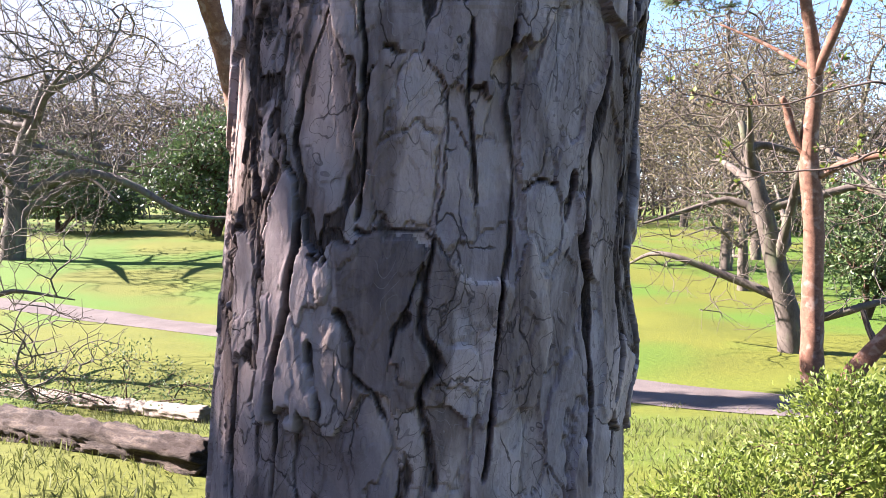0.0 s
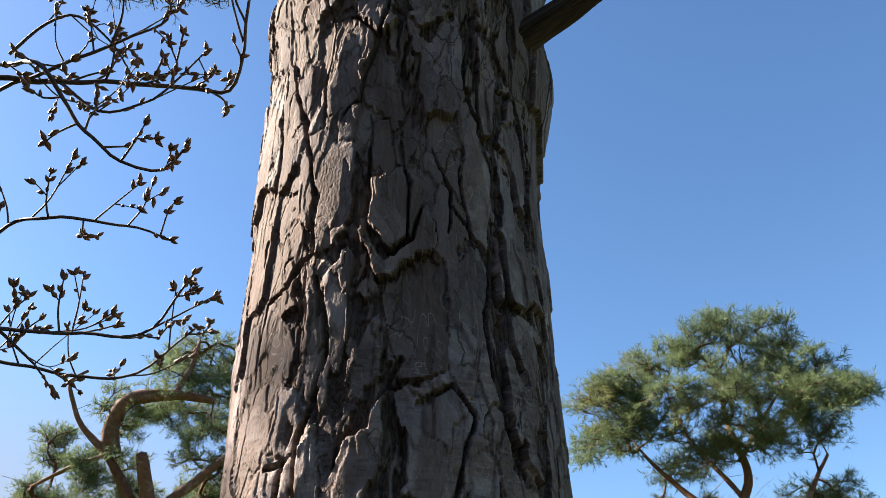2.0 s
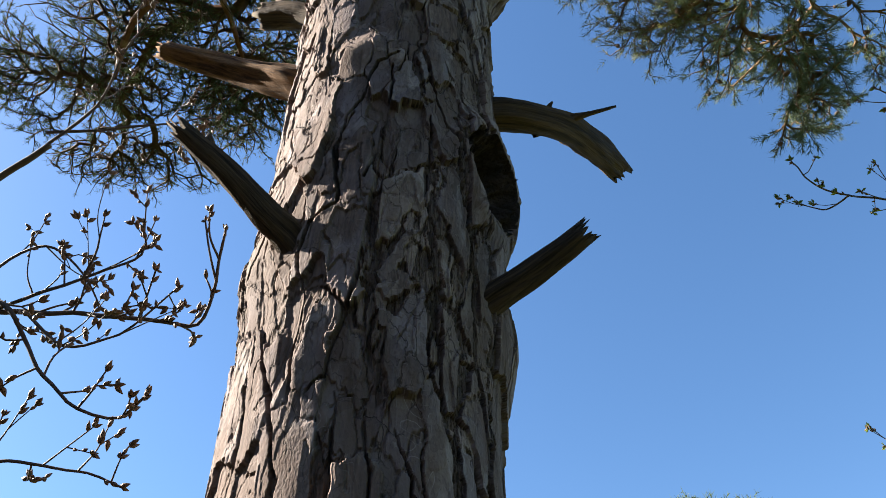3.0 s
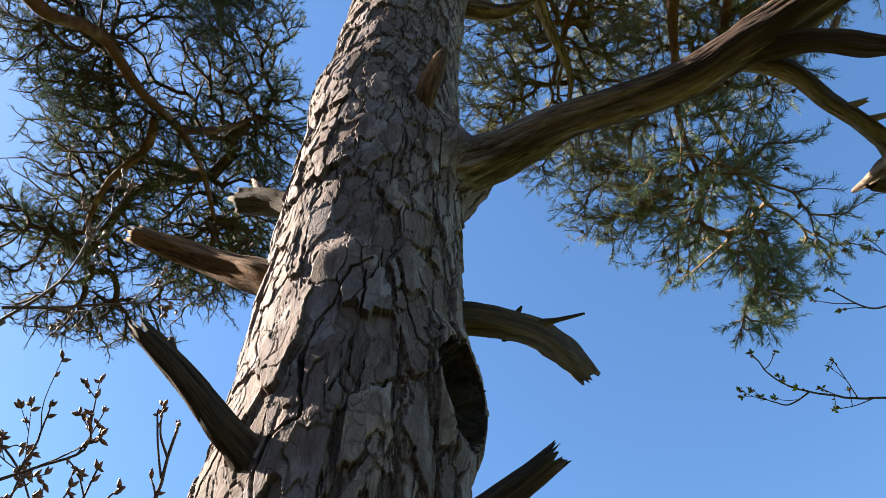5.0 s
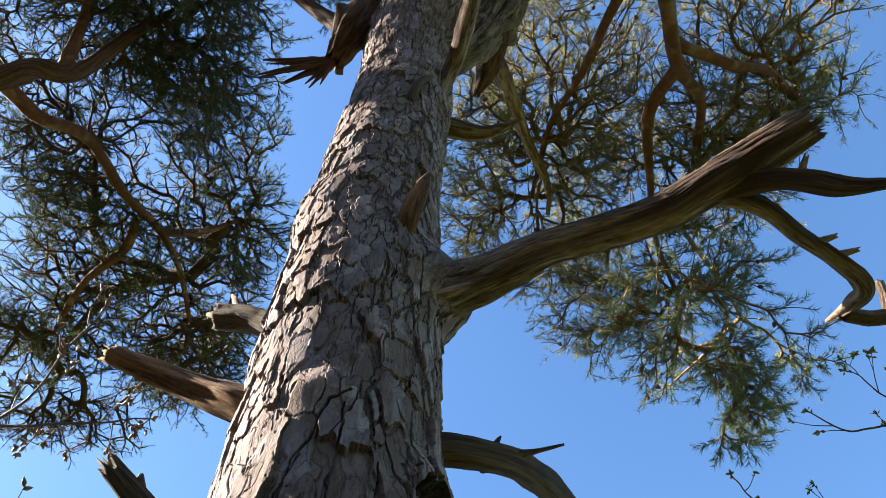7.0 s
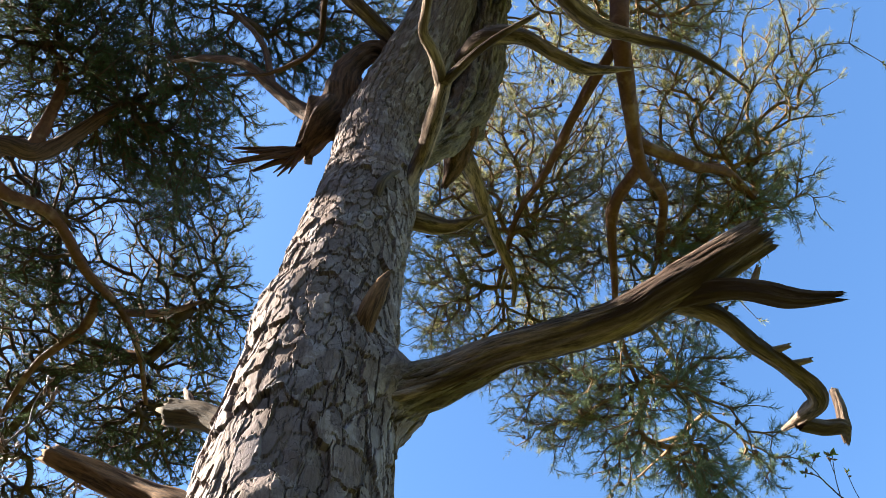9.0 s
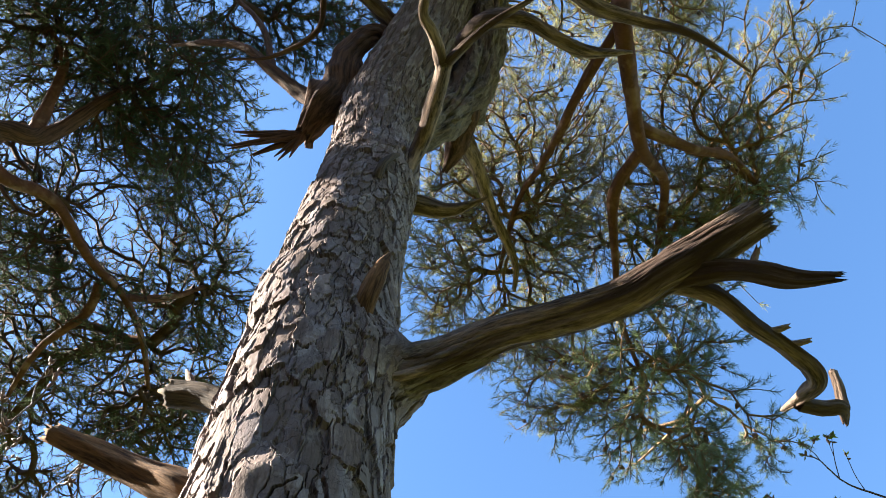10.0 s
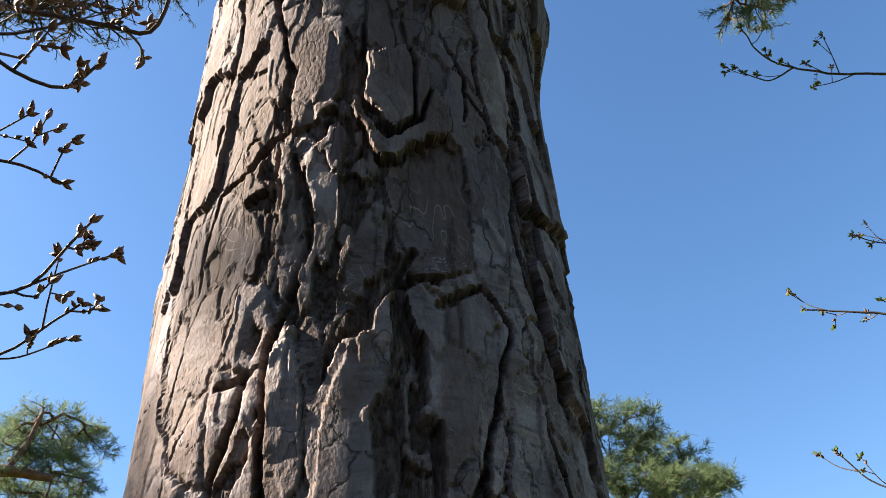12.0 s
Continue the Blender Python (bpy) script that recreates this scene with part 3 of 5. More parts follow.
def on_trunk(th, z, out):
    """The place on the trunk at an angle and height, out metres from its mean skin."""
    x, y, r = axis_at(z)
    s, _ = swell(th, z, r)
    r = r + s + 0.02 * (fbm(np.sin(th) * 1.5 + 4, np.cos(th) * 1.5, np.asarray(z) * 2.0, 31) - 0.5) + out
    return np.stack([x + np.sin(th) * r, y - np.cos(th) * r, z + 0 * r], -1)


FURROWS = []


def furrow(half_width, *turns):
    """A deep crack in the bark along points of angle and height."""
    FURROWS.append((half_width, np.array(turns) * [radians(1) * 0.225, 1]))


furrow(0.010, (-55, 1.54), (-53, 1.47), (-45, 1.40), (-47, 1.35), (-49, 1.31))
furrow(0.012, (-66, 1.36), (-60, 1.29), (-65, 1.23), (-54, 1.18), (-54, 1.11), (-51, 1.05))
furrow(0.009, (-25, 1.51), (-30, 1.47), (-32, 1.41), (-32, 1.39), (-30, 1.35), (-29, 1.30), (-31, 1.25), (-34, 1.20), (-34, 1.16), (-35, 1.07))
furrow(0.008, (-16, 1.52), (-15, 1.46), (-15, 1.40), (-16, 1.34))
furrow(0.004, (-16, 1.33), (-13, 1.32), (-1, 1.32), (2, 1.31))
furrow(0.008, (2, 1.31), (1, 1.27), (3, 1.23), (6, 1.20), (3, 1.17), (5, 1.09))
furrow(0.017, (8, 1.49), (9, 1.43), (11, 1.39), (12, 1.35))
furrow(0.012, (18, 1.49), (18, 1.43), (20, 1.37), (19, 1.31), (17, 1.28), (16, 1.22), (16, 1.17), (16, 1.10))
furrow(0.005, (-18, 1.25), (-14, 1.22), (-13, 1.19), (-7, 1.17), (-5, 1.15))
furrow(0.013, (46, 1.47), (44, 1.40), (43, 1.35), (42, 1.30), (45, 1.27), (45, 1.22), (47, 1.13), (47, 1.07))
furrow(0.008, (51, 1.50), (55, 1.41), (57, 1.31), (60, 1.23), (58, 1.15))
furrow(0.002, (23, 1.36), (28, 1.37), (33, 1.36))
furrow(0.013, (-61, 1.94), (-56, 1.87), (-57, 1.76), (-57, 1.68), (-57, 1.59), (-50, 1.55))
furrow(0.010, (-40, 1.91), (-42, 1.85), (-44, 1.80), (-45, 1.75))
furrow(0.017, (-26, 1.86), (-20, 1.82), (-21, 1.76), (-18, 1.69), (-19, 1.63), (-23, 1.57), (-25, 1.53))
furrow(0.007, (8, 1.88), (9, 1.83), (14, 1.77), (16, 1.73), (21, 1.69), (26, 1.65), (33, 1.64))
furrow(0.014, (30, 1.64), (27, 1.60), (22, 1.57), (20, 1.53))
furrow(0.010, (1, 1.78), (5, 1.73), (3, 1.67), (2, 1.61), (5, 1.57), (6, 1.51))
furrow(0.004, (8, 1.61), (9, 1.57), (12, 1.55), (17, 1.56), (21, 1.59))
furrow(0.009, (39, 1.90), (39, 1.79), (40, 1.73), (45, 1.69))
furrow(0.009, (49, 1.65), (46, 1.59), (51, 1.53), (51, 1.46))
furrow(0.004, (-6, 1.83), (-2, 1.80), (5, 1.78))
furrow(0.006, (-31, 2.40), (-31, 2.33), (-39, 2.29), (-51, 2.29), (-53, 2.24), (-54, 2.19))
furrow(0.006, (-42, 2.09), (-35, 2.09), (-40, 2.02), (-42, 1.96), (-44, 1.90))
furrow(0.015, (-27, 2.29), (-25, 2.20), (-30, 2.11), (-30, 2.01), (-27, 1.92), (-30, 1.86))
furrow(0.004, (-22, 2.15), (-10, 2.13), (-5, 2.15), (-0, 2.18))
furrow(0.006, (-5, 2.13), (-5, 2.06), (-4, 1.97), (-6, 1.91), (-11, 1.84))
furrow(0.005, (-11, 2.34), (-3, 2.31), (4, 2.33), (7, 2.38))
furrow(0.005, (4, 2.13), (13, 2.15), (20, 2.12), (16, 2.06), (12, 2.00), (6, 1.95), (5, 1.89))
furrow(0.006, (16, 2.38), (23, 2.34), (30, 2.32), (27, 2.25), (28, 2.18), (32, 2.12), (40, 2.09), (43, 2.07))
furrow(0.007, (35, 2.37), (36, 2.22), (42, 2.18))
furrow(0.008, (29, 2.06), (33, 2.01), (33, 1.93), (34, 1.84))
furrow(0.008, (-18, 3.04), (-26, 2.97), (-20, 2.84), (-32, 2.82), (-35, 2.76), (-29, 2.67), (-31, 2.61), (-30, 2.52))
furrow(0.004, (-29, 2.69), (-19, 2.68), (-10, 2.64), (-15, 2.55), (-22, 2.53))
furrow(0.009, (-5, 3.00), (-4, 2.91), (-6, 2.83), (-6, 2.72), (-10, 2.64))
furrow(0.004, (-12, 2.53), (-12, 2.43), (-12, 2.36), (-5, 2.31), (2, 2.33), (3, 2.41), (-2, 2.52))
furrow(0.008, (17, 3.05), (16, 2.85), (21, 2.75), (24, 2.61), (29, 2.48), (36, 2.45))
furrow(0.006, (31, 3.08), (36, 2.89), (43, 2.74), (46, 2.61), (52, 2.48), (56, 2.36))
furrow(0.005, (10, 2.47), (16, 2.40), (14, 2.34))
furrow(0.007, (-50, 2.65), (-38, 2.53), (-30, 2.42), (-32, 2.34))
furrow(0.006, (1, 3.20), (-9, 3.17), (-15, 3.07), (-22, 3.03), (-24, 2.97), (-21, 2.86))
furrow(0.005, (-1, 3.17), (-1, 3.08), (-5, 2.97), (-9, 2.88))
furrow(0.005, (15, 3.22), (22, 3.11), (30, 3.00), (34, 2.87))
furrow(0.005, (-21, 3.57), (-33, 3.48), (-40, 3.46))
furrow(0.004, (38, 3.74), (41, 3.48), (47, 3.31), (48, 3.19))


def to_furrows(u, Z, du, dv):
    """How far each place lies outside the nearest deep crack, in metres."""
    best = np.full(u.shape, 0.2)
    x, y = u + 0.6 * du, Z + 0.25 * dv
    for w, q in FURROWS:
        rows = np.flatnonzero((Z[:, 0] > q[:, 1].min() - 0.04) & (Z[:, 0] < q[:, 1].max() + 0.04))
        if not len(rows):
            continue
        a0, a1 = rows[0], rows[-1] + 1
        px, py = x[a0:a1], y[a0:a1]
        d = np.full(px.shape, 0.2)
        for (ax, ay), (bx, by) in zip(q, q[1:]):
            t = np.clip(((px - ax) * (bx - ax) + (py - ay) * (by - ay)) / ((bx - ax) ** 2 + (by - ay) ** 2), 0, 1)
            d = np.minimum(d, np.hypot(px - ax - t * (bx - ax), py - ay - t * (by - ay)))
        taper = np.clip(2.6 * fbm(px * 45, py * 16, 0, 61) - 0.45, 0.1, 2)
        ends = np.minimum(np.hypot(px - q[0, 0], py - q[0, 1]), np.hypot(px - q[-1, 0], py - q[-1, 1]))
        best[a0:a1] = np.minimum(best[a0:a1], d - w * (0.09 + 0.15 * smooth(np.abs(px), 0.09, 0.17)) * taper * (0.15 + 0.85 * smooth(ends, 0, 0.06)))
    return best


Z_FINE = np.linspace(-0.5, 8, 400)
ROWS = np.r_[0, np.cumsum(np.diff(Z_FINE) / (0.165 - 0.045 * smooth(Z_FINE[1:], 2.4, 3.8)))]


def bark(T, Z):
    """How far the bark stands out, its skin (outer or inner, tone, plate), the plate that each place belongs to, and the bark laid flat."""
    u = T * 0.225
    high = smooth(Z, 2.4, 3.8)
    wide = 0.070 - 0.008 * high
    fray = 0.0022 * (vnoise(u * 170, Z * 90, 0, 13) - 0.5) + 0.0014 * (vnoise(u * 420, Z * 300, 0, 73) - 0.5)
    du = 0.040 * (fbm(u * 14, Z * 5, 0, 11) - 0.5) + 0.018 * (fbm(u * 48, Z * 22, 0, 12) - 0.5) + fray
    dv = 0.12 * (fbm(u * 13, Z * 6, 0, 14) - 0.5) + 0.036 * (fbm(u * 50, Z * 32, 0, 15) - 0.5) + 0.005 * (vnoise(u * 170, Z * 110, 0, 16) - 0.5)
    e, ci, cj, cu, cv, level = cells((u + du) / wide, np.interp(Z + dv, Z_FINE, ROWS), 21)
    e = e * wide * 0.5 * (1 + 1.4 * level)
    own = hashed(ci, cj, 5, 30)
    ragged = smooth(fbm(u * 11, Z * 2.2, 0, 17) + 0.2 * (fbm(u * 60, Z * 25, 0, 74) - 0.5), 0.46, 0.70)
    split = smooth(fbm(u * 15, Z * 8, 0, 78), 0.38, 0.52)
    gap = (0.0030 * split * fbm(u * 30, Z * 14, 0, 77) + (0.016 + 0.010 * (1 - smooth(Z, 1.7, 2.4))) * ragged) * (1 - 0.5 * level) * (1 - 0.25 * high) - 0.0014 - 0.0012 * (1 - split) + 0.0006 * high
    deep = to_furrows(u, Z, du, dv)
    away = np.minimum(e - gap, deep - 0.001 - 0.004 * ragged)
    worn = own < 0.36 + 0.08 * high
    m = smooth(away, -0.0008, 0.0017)
    pit = 1 - smooth(deep, -0.0030, 0.0020)
    # plates: flat, of unequal height, their lower ends standing off, worn down in broad thin layers
    flake = fbm(u * 17 + 3 * own + 26 * du, Z * 7 + 5 * own + 9 * dv, 0, 18, 2) * 7
    step = np.floor(flake) + smooth(flake - np.floor(flake), 0, 0.09)
    lift = hashed(ci, cj, 7, 30)
    plate = 0.001 + (0.0042 + 0.0034 * high) * (own - 0.5) + 0.006 * (hashed(ci, cj, 6, 30) - 0.5) * cu - (0.008 + 0.001 * high) * (lift - 0.2) * cv + 0.0013 * (step - 3.5)
    plate = plate - 0.0035 * worn + 0.003 * (1 - smooth(away, 0.0, 0.010)) * (lift - 0.45)
    plate = plate * (1 - 0.4 * (1 - high) * (1 - smooth(e, 0.0, 0.003)))
    top = smooth(Z, 3.3, 4.4)
    e3, ki, kj, _, _, level3 = cells((u + 1.3 * du) / (wide * 0.62) + 7, np.interp(Z + 1.2 * dv, Z_FINE, ROWS) * 1.9, 22)
    part_of = smooth(fbm(u * 16, Z * 9, 0, 19), 0.47 - 0.12 * top, 0.51 - 0.12 * top)
    part_of = np.maximum(part_of, worn)
    inside = e3 * wide * 0.31 * (1 + level3)
    crack = (1 - smooth(inside, 0.0, 0.003 - 0.0005 * high)) * part_of * (0.65 + 0.35 * high)
    plate = plate - (0.0018 + 0.0016 * high) * crack + (0.0042 + 0.0024 * high) * part_of * smooth(inside, 0.0, 0.0025) * (hashed(ki, kj, 8, 30) - 0.5)
    # between them: narrow scales laid in rows, with upright fibres
    e2, ai, aj, au, av, _ = cells((u + 1.8 * du) / 0.011, (Z + 1.3 * dv) / 0.045, 23)
    own2 = hashed(ai, aj, 5, 31)
    band = -0.0034 - 0.0032 * smooth(ragged, 0.0, 0.3) + smooth(ragged, 0.05, 0.5) * (0.006 * own2 - 0.003 * av * own2 - 0.0025 * (1 - smooth(e2, 0, 0.18))) + 0.004 * (fbm(u * 150, Z * 11, 0, 20) - 0.5)
    out = m * plate + (1 - m) * band - pit * (0.005 + 0.006 * fbm(u * 40, Z * 15, 0, 76))
    outer = np.clip(m * (1 - (0.6 + 0.3 * high) * crack) + (1 - m) * 0.45 * smooth(own2, 0.6, 0.85) * smooth(e2, 0.08, 0.25), 0, 1) * (1 - pit)
    # Low plates are paler grey, lifted further to stand in for bounced light.
    tone = 0.5 * hashed(np.floor(flake), ci, cj, 33) + 0.3 * own + (0.3 + 0.25 * high) * part_of * (hashed(ki, kj, 9, 30) - 0.35 * high) + 0.98 * (1 - smooth(Z, 1.5, 2.3)) - 0.44 - 0.05 * high
    # Cracks darken in tone too: part of their shade is put into the colour.
    tone = np.clip(tone, 0, 1.3) * m + (0.2 + 0.8 * own2 * smooth(ragged, 0.02, 0.4)) * (1 - m) * (1 - 0.8 * pit) * smooth(e2, 0.0, 0.15)
    # Fewer browned plates low on the trunk, for the same brightening.
    shown = own + 0.4 * (1 - own) * (1 - smooth(Z, 1.5, 2.2))
    return out, np.stack([outer, tone, shown], -1), ci * 1000 + cj, m, np.stack([u, Z, own], -1)


def one_piece(owner, k, nt):
    """Leaves only the largest joined patch of a plate to it."""
    left, best = set(np.flatnonzero(owner == k).tolist()), set()
    every = set(left)
    while left:
        heap = [left.pop()]
        patch = set(heap)
        while heap:
            q = heap.pop()
            for o in (q - 1, q + 1, q - nt, q + nt):
                if o in left:
                    left.discard(o)
                    patch.add(o)
                    heap.append(o)
        if len(patch) > len(best):
            best = patch
    owner[list(every - best)] = 0


def build_trunk(tree):
    th = np.r_[np.linspace(-1.47, 1.47, 410), np.linspace(1.47, 2 * np.pi - 1.47, 44)[1:-1]]
    z = np.r_[np.linspace(-0.2, 0.95, 30), np.linspace(0.95, 3.3, 800)[1:], np.linspace(3.3, 5.2, 280)[1:], np.linspace(5.2, 7.58, 120)[1:]]
    T, Z = np.meshgrid(th, z)
    out, skin, plate, m, laid = bark(T, Z)
    _, d = swell(T, Z, axis_at(Z)[2])
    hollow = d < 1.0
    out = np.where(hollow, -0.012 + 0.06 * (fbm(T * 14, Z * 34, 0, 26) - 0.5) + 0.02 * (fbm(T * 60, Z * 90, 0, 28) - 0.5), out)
    P = on_trunk(T, Z, out).reshape(-1, 3)
    skin, laid = skin.reshape(-1, 3), laid.reshape(-1, 3)
    nt, nz = len(th), len(z)
    grid = P.reshape(nz, nt, 3)
    soft = unit(np.cross(np.roll(grid, -1, 1) - np.roll(grid, 1, 1), np.gradient(grid, axis=0))).reshape(-1, 3)
    i = np.arange(nz - 1)[:, None] * nt + np.arange(nt)
    j = np.arange(nz - 1)[:, None] * nt + (np.arange(nt) + 1) % nt
    f = np.stack([i, j, j + nt, i + nt], -1).reshape(-1, 4)
    flat = unit(np.cross(P[f[:, 2]] - P[f[:, 0]], P[f[:, 3]] - P[f[:, 1]]))
    blend = 0.5 - 0.35 * smooth(Z[:-1].ravel(), 1.9, 2.6)[:, None, None]
    facing = unit(blend * soft[f] + (1 - blend) * flat[:, None])
    dark = hollow[:-1].ravel()
    owner = np.where(dark | (np.abs(T[:-1]) > 1.45).ravel() | (Z[:-1] < 0.97).ravel(), 0, plate[:-1].ravel())
    # the plates low on the trunk come off one by one; those higher up stay with it
    first = np.unique(owner[(owner != 0) & (Z[:-1].ravel() < 4.1)])
    mean = {k: Z[:-1].ravel()[owner == k].min() for k in first}
    chosen = [k for k in sorted(first, key=mean.get) if (owner == k).sum() > 60 and m[:-1].ravel()[owner == k].max() > 0.5][:300]
    for k in chosen:
        one_piece(owner, k, nt)
    free = ~np.isin(owner, chosen)

    def piece(name, own, mats, slots=None, parent=None, label=""):
        faces = f[own]
        used, back = np.unique(faces, return_inverse=True)
        me = mesh_of(name, P[used], back.reshape(-1, 4), mats, face_mats=slots)
        me.normals_split_custom_set(facing[own].reshape(-1, 3).tolist())
        me.attributes.new("plate", "FLOAT", "FACE").data.foreach_set("value", skin[faces[:, 0], 2].astype(np.float32))
        for key, values in (("skin", skin), ("flat", laid)):
            a = me.attributes.new(key, "FLOAT_VECTOR", "POINT")
            a.data.foreach_set("vector", values[used].astype(np.float32).ravel())
        return put(name, me, parent, label)

    stem = piece("trunk", free, [BARK, ROTTEN_SHADE], dark[free].astype(int), tree, "thick trunk with deep dark furrows between flaking plates")
    for k in chosen:
        piece("bark_plate", owner == k, BARK, None, stem)
    return stem


def limb(name, parent, pts, radii, mat, label="", sides=28, rough=0.16, ridge=0.14, jag=0.0, seed=0, step=0.014, flat=1.0, split=0.0, gnarl=0.16):
    ln = spline(pts, step)
    k = np.arange(len(ln)) * step
    wander = np.stack([fbm(k / (14 * max(radii)) + 9.1 * seed, 0.5, 4.5 * c, 300 + c) for c in range(3)], 1) - 0.5
    ln = ln + wander * 0.55 * np.mean(radii) * smooth(k, 0, 6 * max(radii))[:, None]
    split = split or (0.08 if mat in (DEAD, STUBWOOD, ORANGE, TORN) and sides >= 12 else 0.0)
    return put(name, Tubes().line(ln, radii, sides, rough, jag, seed, flat, ridge, split, gnarl).mesh(name, mat), parent, label)


pine = thing("pine_tree", (0, 0, 0), "old Scots pine with flaking grey-brown bark and broken dead limbs", "tree")
trunk = build_trunk(pine)

# the big dead limb with its forked bare ends
big = limb("dead_limb", pine, [(0.10, 0.62, 3.64), (0.20, 0.56, 3.73), (0.325, 0.505, 3.762), (0.461, 0.407, 3.772), (0.562, 0.35, 3.77), (0.664, 0.294, 3.769), (0.752, 0.239, 3.773), (0.826, 0.174, 3.787),
                               (0.916, 0.102, 3.808), (1.003, 0.024, 3.824), (1.042, -0.012, 3.83)],
           (0.072, 0.066, 0.058, 0.052, 0.048, 0.046, 0.046, 0.048, 0.048, 0.044, 0.040), DEAD, "thick curved barkless limb, weathered grey and snapped off", 120, 0.14, 0.05, 0.03, 3, split=0.07)
limb("collar", big, [(0.10, 0.60, 3.63), (0.19, 0.565, 3.715), (0.28, 0.525, 3.752), (0.37, 0.465, 3.766), (0.45, 0.415, 3.773)], (0.10, 0.088, 0.076, 0.064, 0.057, 0.048), FURROW, "bark-covered collar of the limb", 90, 0.2, 0.16, 0, 9, split=0.12, gnarl=0.2)
limb("dead_branch", big, [(0.80, 0.21, 3.79), (0.948, 0.128, 3.755), (1.025, 0.101, 3.715), (1.102, 0.088, 3.675), (1.188, 0.054, 3.649)], (0.03, 0.03, 0.026, 0.025, 0.012), DEAD, seed=4, jag=0.02, ridge=0.25, sides=40)
crook = limb("dead_branch", big, [(0.85, 0.19, 3.785), (0.981, 0.196, 3.775), (1.095, 0.25, 3.761), (1.199, 0.288, 3.75), (1.286, 0.328, 3.756), (1.333, 0.374, 3.764), (1.346, 0.452, 3.818), (1.346, 0.523, 3.868)],
             (0.03, 0.024, 0.022, 0.02, 0.022, 0.02, 0.006), DEAD, seed=5, ridge=0.25, sides=40)
limb("dead_branch", big, [(1.339, 0.463, 3.81), (1.419, 0.472, 3.82), (1.485, 0.465, 3.834), (1.541, 0.522, 3.864)], (0.02, 0.02, 0.018, 0.008), DEAD, seed=6, jag=0.01, ridge=0.25, sides=40)
limb("dead_branch", big, [(1.50, 0.47, 3.84), (1.51, 0.44, 3.90), (1.525, 0.42, 3.97)], (0.016, 0.014, 0.013), DEAD, seed=7, jag=0.008)
for q, w in (((1.14, 0.262, 3.757), (0.05, -0.03, 0.0)), ((1.20, 0.285, 3.752), (0.055, -0.03, -0.005)), ((1.27, 0.33, 3.755), (0.04, 0.02, -0.01)), ((1.02, 0.1, 3.73), (0.02, -0.05, 0.04))):
    limb("spur", big, [q, np.add(q, np.multiply(w, 0.5)), np.add(q, np.multiply(w, 0.95))], (0.012, 0.009, 0.006), DEAD, sides=12, seed=8, jag=0.008, step=0.006)

# broken stubs round the trunk
stub_a = limb("stub", pine, [(-0.08, 0.63, 2.77), (-0.126, 0.604, 2.813), (-0.163, 0.585, 2.838), (-0.231, 0.555, 2.902), (-0.311, 0.525, 2.969)], (0.030, 0.025, 0.021, 0.019, 0.016), STUBWOOD, "dark broken branch stub", 36, 0.15, 0.2, 0.02, 11)
limb("spur", stub_a, [(-0.25, 0.55, 2.91), (-0.262, 0.535, 2.945), (-0.265, 0.53, 2.965)], (0.012, 0.010, 0.004), STUBWOOD, sides=7, seed=12)
limb("stub", pine, [(0.10, 0.69, 2.69), (0.201, 0.651, 2.754), (0.255, 0.632, 2.785), (0.301, 0.616, 2.816), (0.341, 0.60, 2.846)], (0.028, 0.025, 0.022, 0.020, 0.018), STUBWOOD, "smooth broken branch stub with a jagged end", 36, 0.08, 0.12, 0.025, 13)
stub_b = limb("stub", pine, [(0.12, 0.67, 3.25), (0.224, 0.676, 3.289), (0.30, 0.688, 3.314), (0.39, 0.734, 3.365), (0.473, 0.803, 3.424), (0.564, 0.896, 3.494), (0.631, 0.97, 3.535)],
              (0.042, 0.036, 0.034, 0.033, 0.034, 0.032, 0.030), STUBWOOD, "olive-brown forked stub, bent and split", 36, 0.14, 0.2, 0.03, 14)
limb("spur", stub_b, [(0.34, 0.735, 3.345), (0.42, 0.725, 3.37), (0.47, 0.715, 3.385), (0.53, 0.705, 3.405)], (0.022, 0.014, 0.006, 0.003), STUBWOOD, sides=8, seed=15)
limb("spur", stub_b, [(0.36, 0.73, 3.36), (0.375, 0.71, 3.385), (0.385, 0.70, 3.40)], (0.012, 0.007, 0.002), STUBWOOD, sides=6, seed=16)
limb("stub", pine, [(-0.08, 0.65, 3.27), (-0.173, 0.666, 3.344), (-0.267, 0.692, 3.419), (-0.367, 0.717, 3.494), (-0.497, 0.737, 3.57)], (0.044, 0.036, 0.03, 0.026, 0.022), ORANGE, "long tapering orange-brown dead stub", 36, 0.12, 0.2, 0.03, 17)
stub_d = limb("stub", pine, [(-0.05, 0.75, 3.78), (-0.166, 0.796, 3.892), (-0.239, 0.820, 3.957), (-0.336, 0.861, 4.018)], (0.044, 0.038, 0.035, 0.034), STUBWOOD, seed=18, jag=0.025)
limb("spur", stub_d, [(-0.274, 0.827, 3.984), (-0.297, 0.836, 4.059), (-0.321, 0.855, 4.134)], (0.014, 0.012, 0.005), DEAD, sides=8, seed=19)
limb("stub", pine, [(0.13, 0.47, 3.84), (0.135, 0.425, 3.88), (0.148, 0.39, 3.93), (0.165, 0.362, 3.99), (0.182, 0.342, 4.045)], (0.03, 0.028, 0.027, 0.021, 0.005), ORANGE,
     "pointed blade-like stub", 30, 0.1, 0.1, 0, 20, flat=0.7, step=0.01)
limb("stub", pine, [(0.14, 0.34, 4.80), (0.155, 0.30, 4.86), (0.185, 0.29, 4.98), (0.225, 0.30, 5.12)], (0.02, 0.016, 0.013, 0.008), STUBWOOD, sides=8, seed=21)

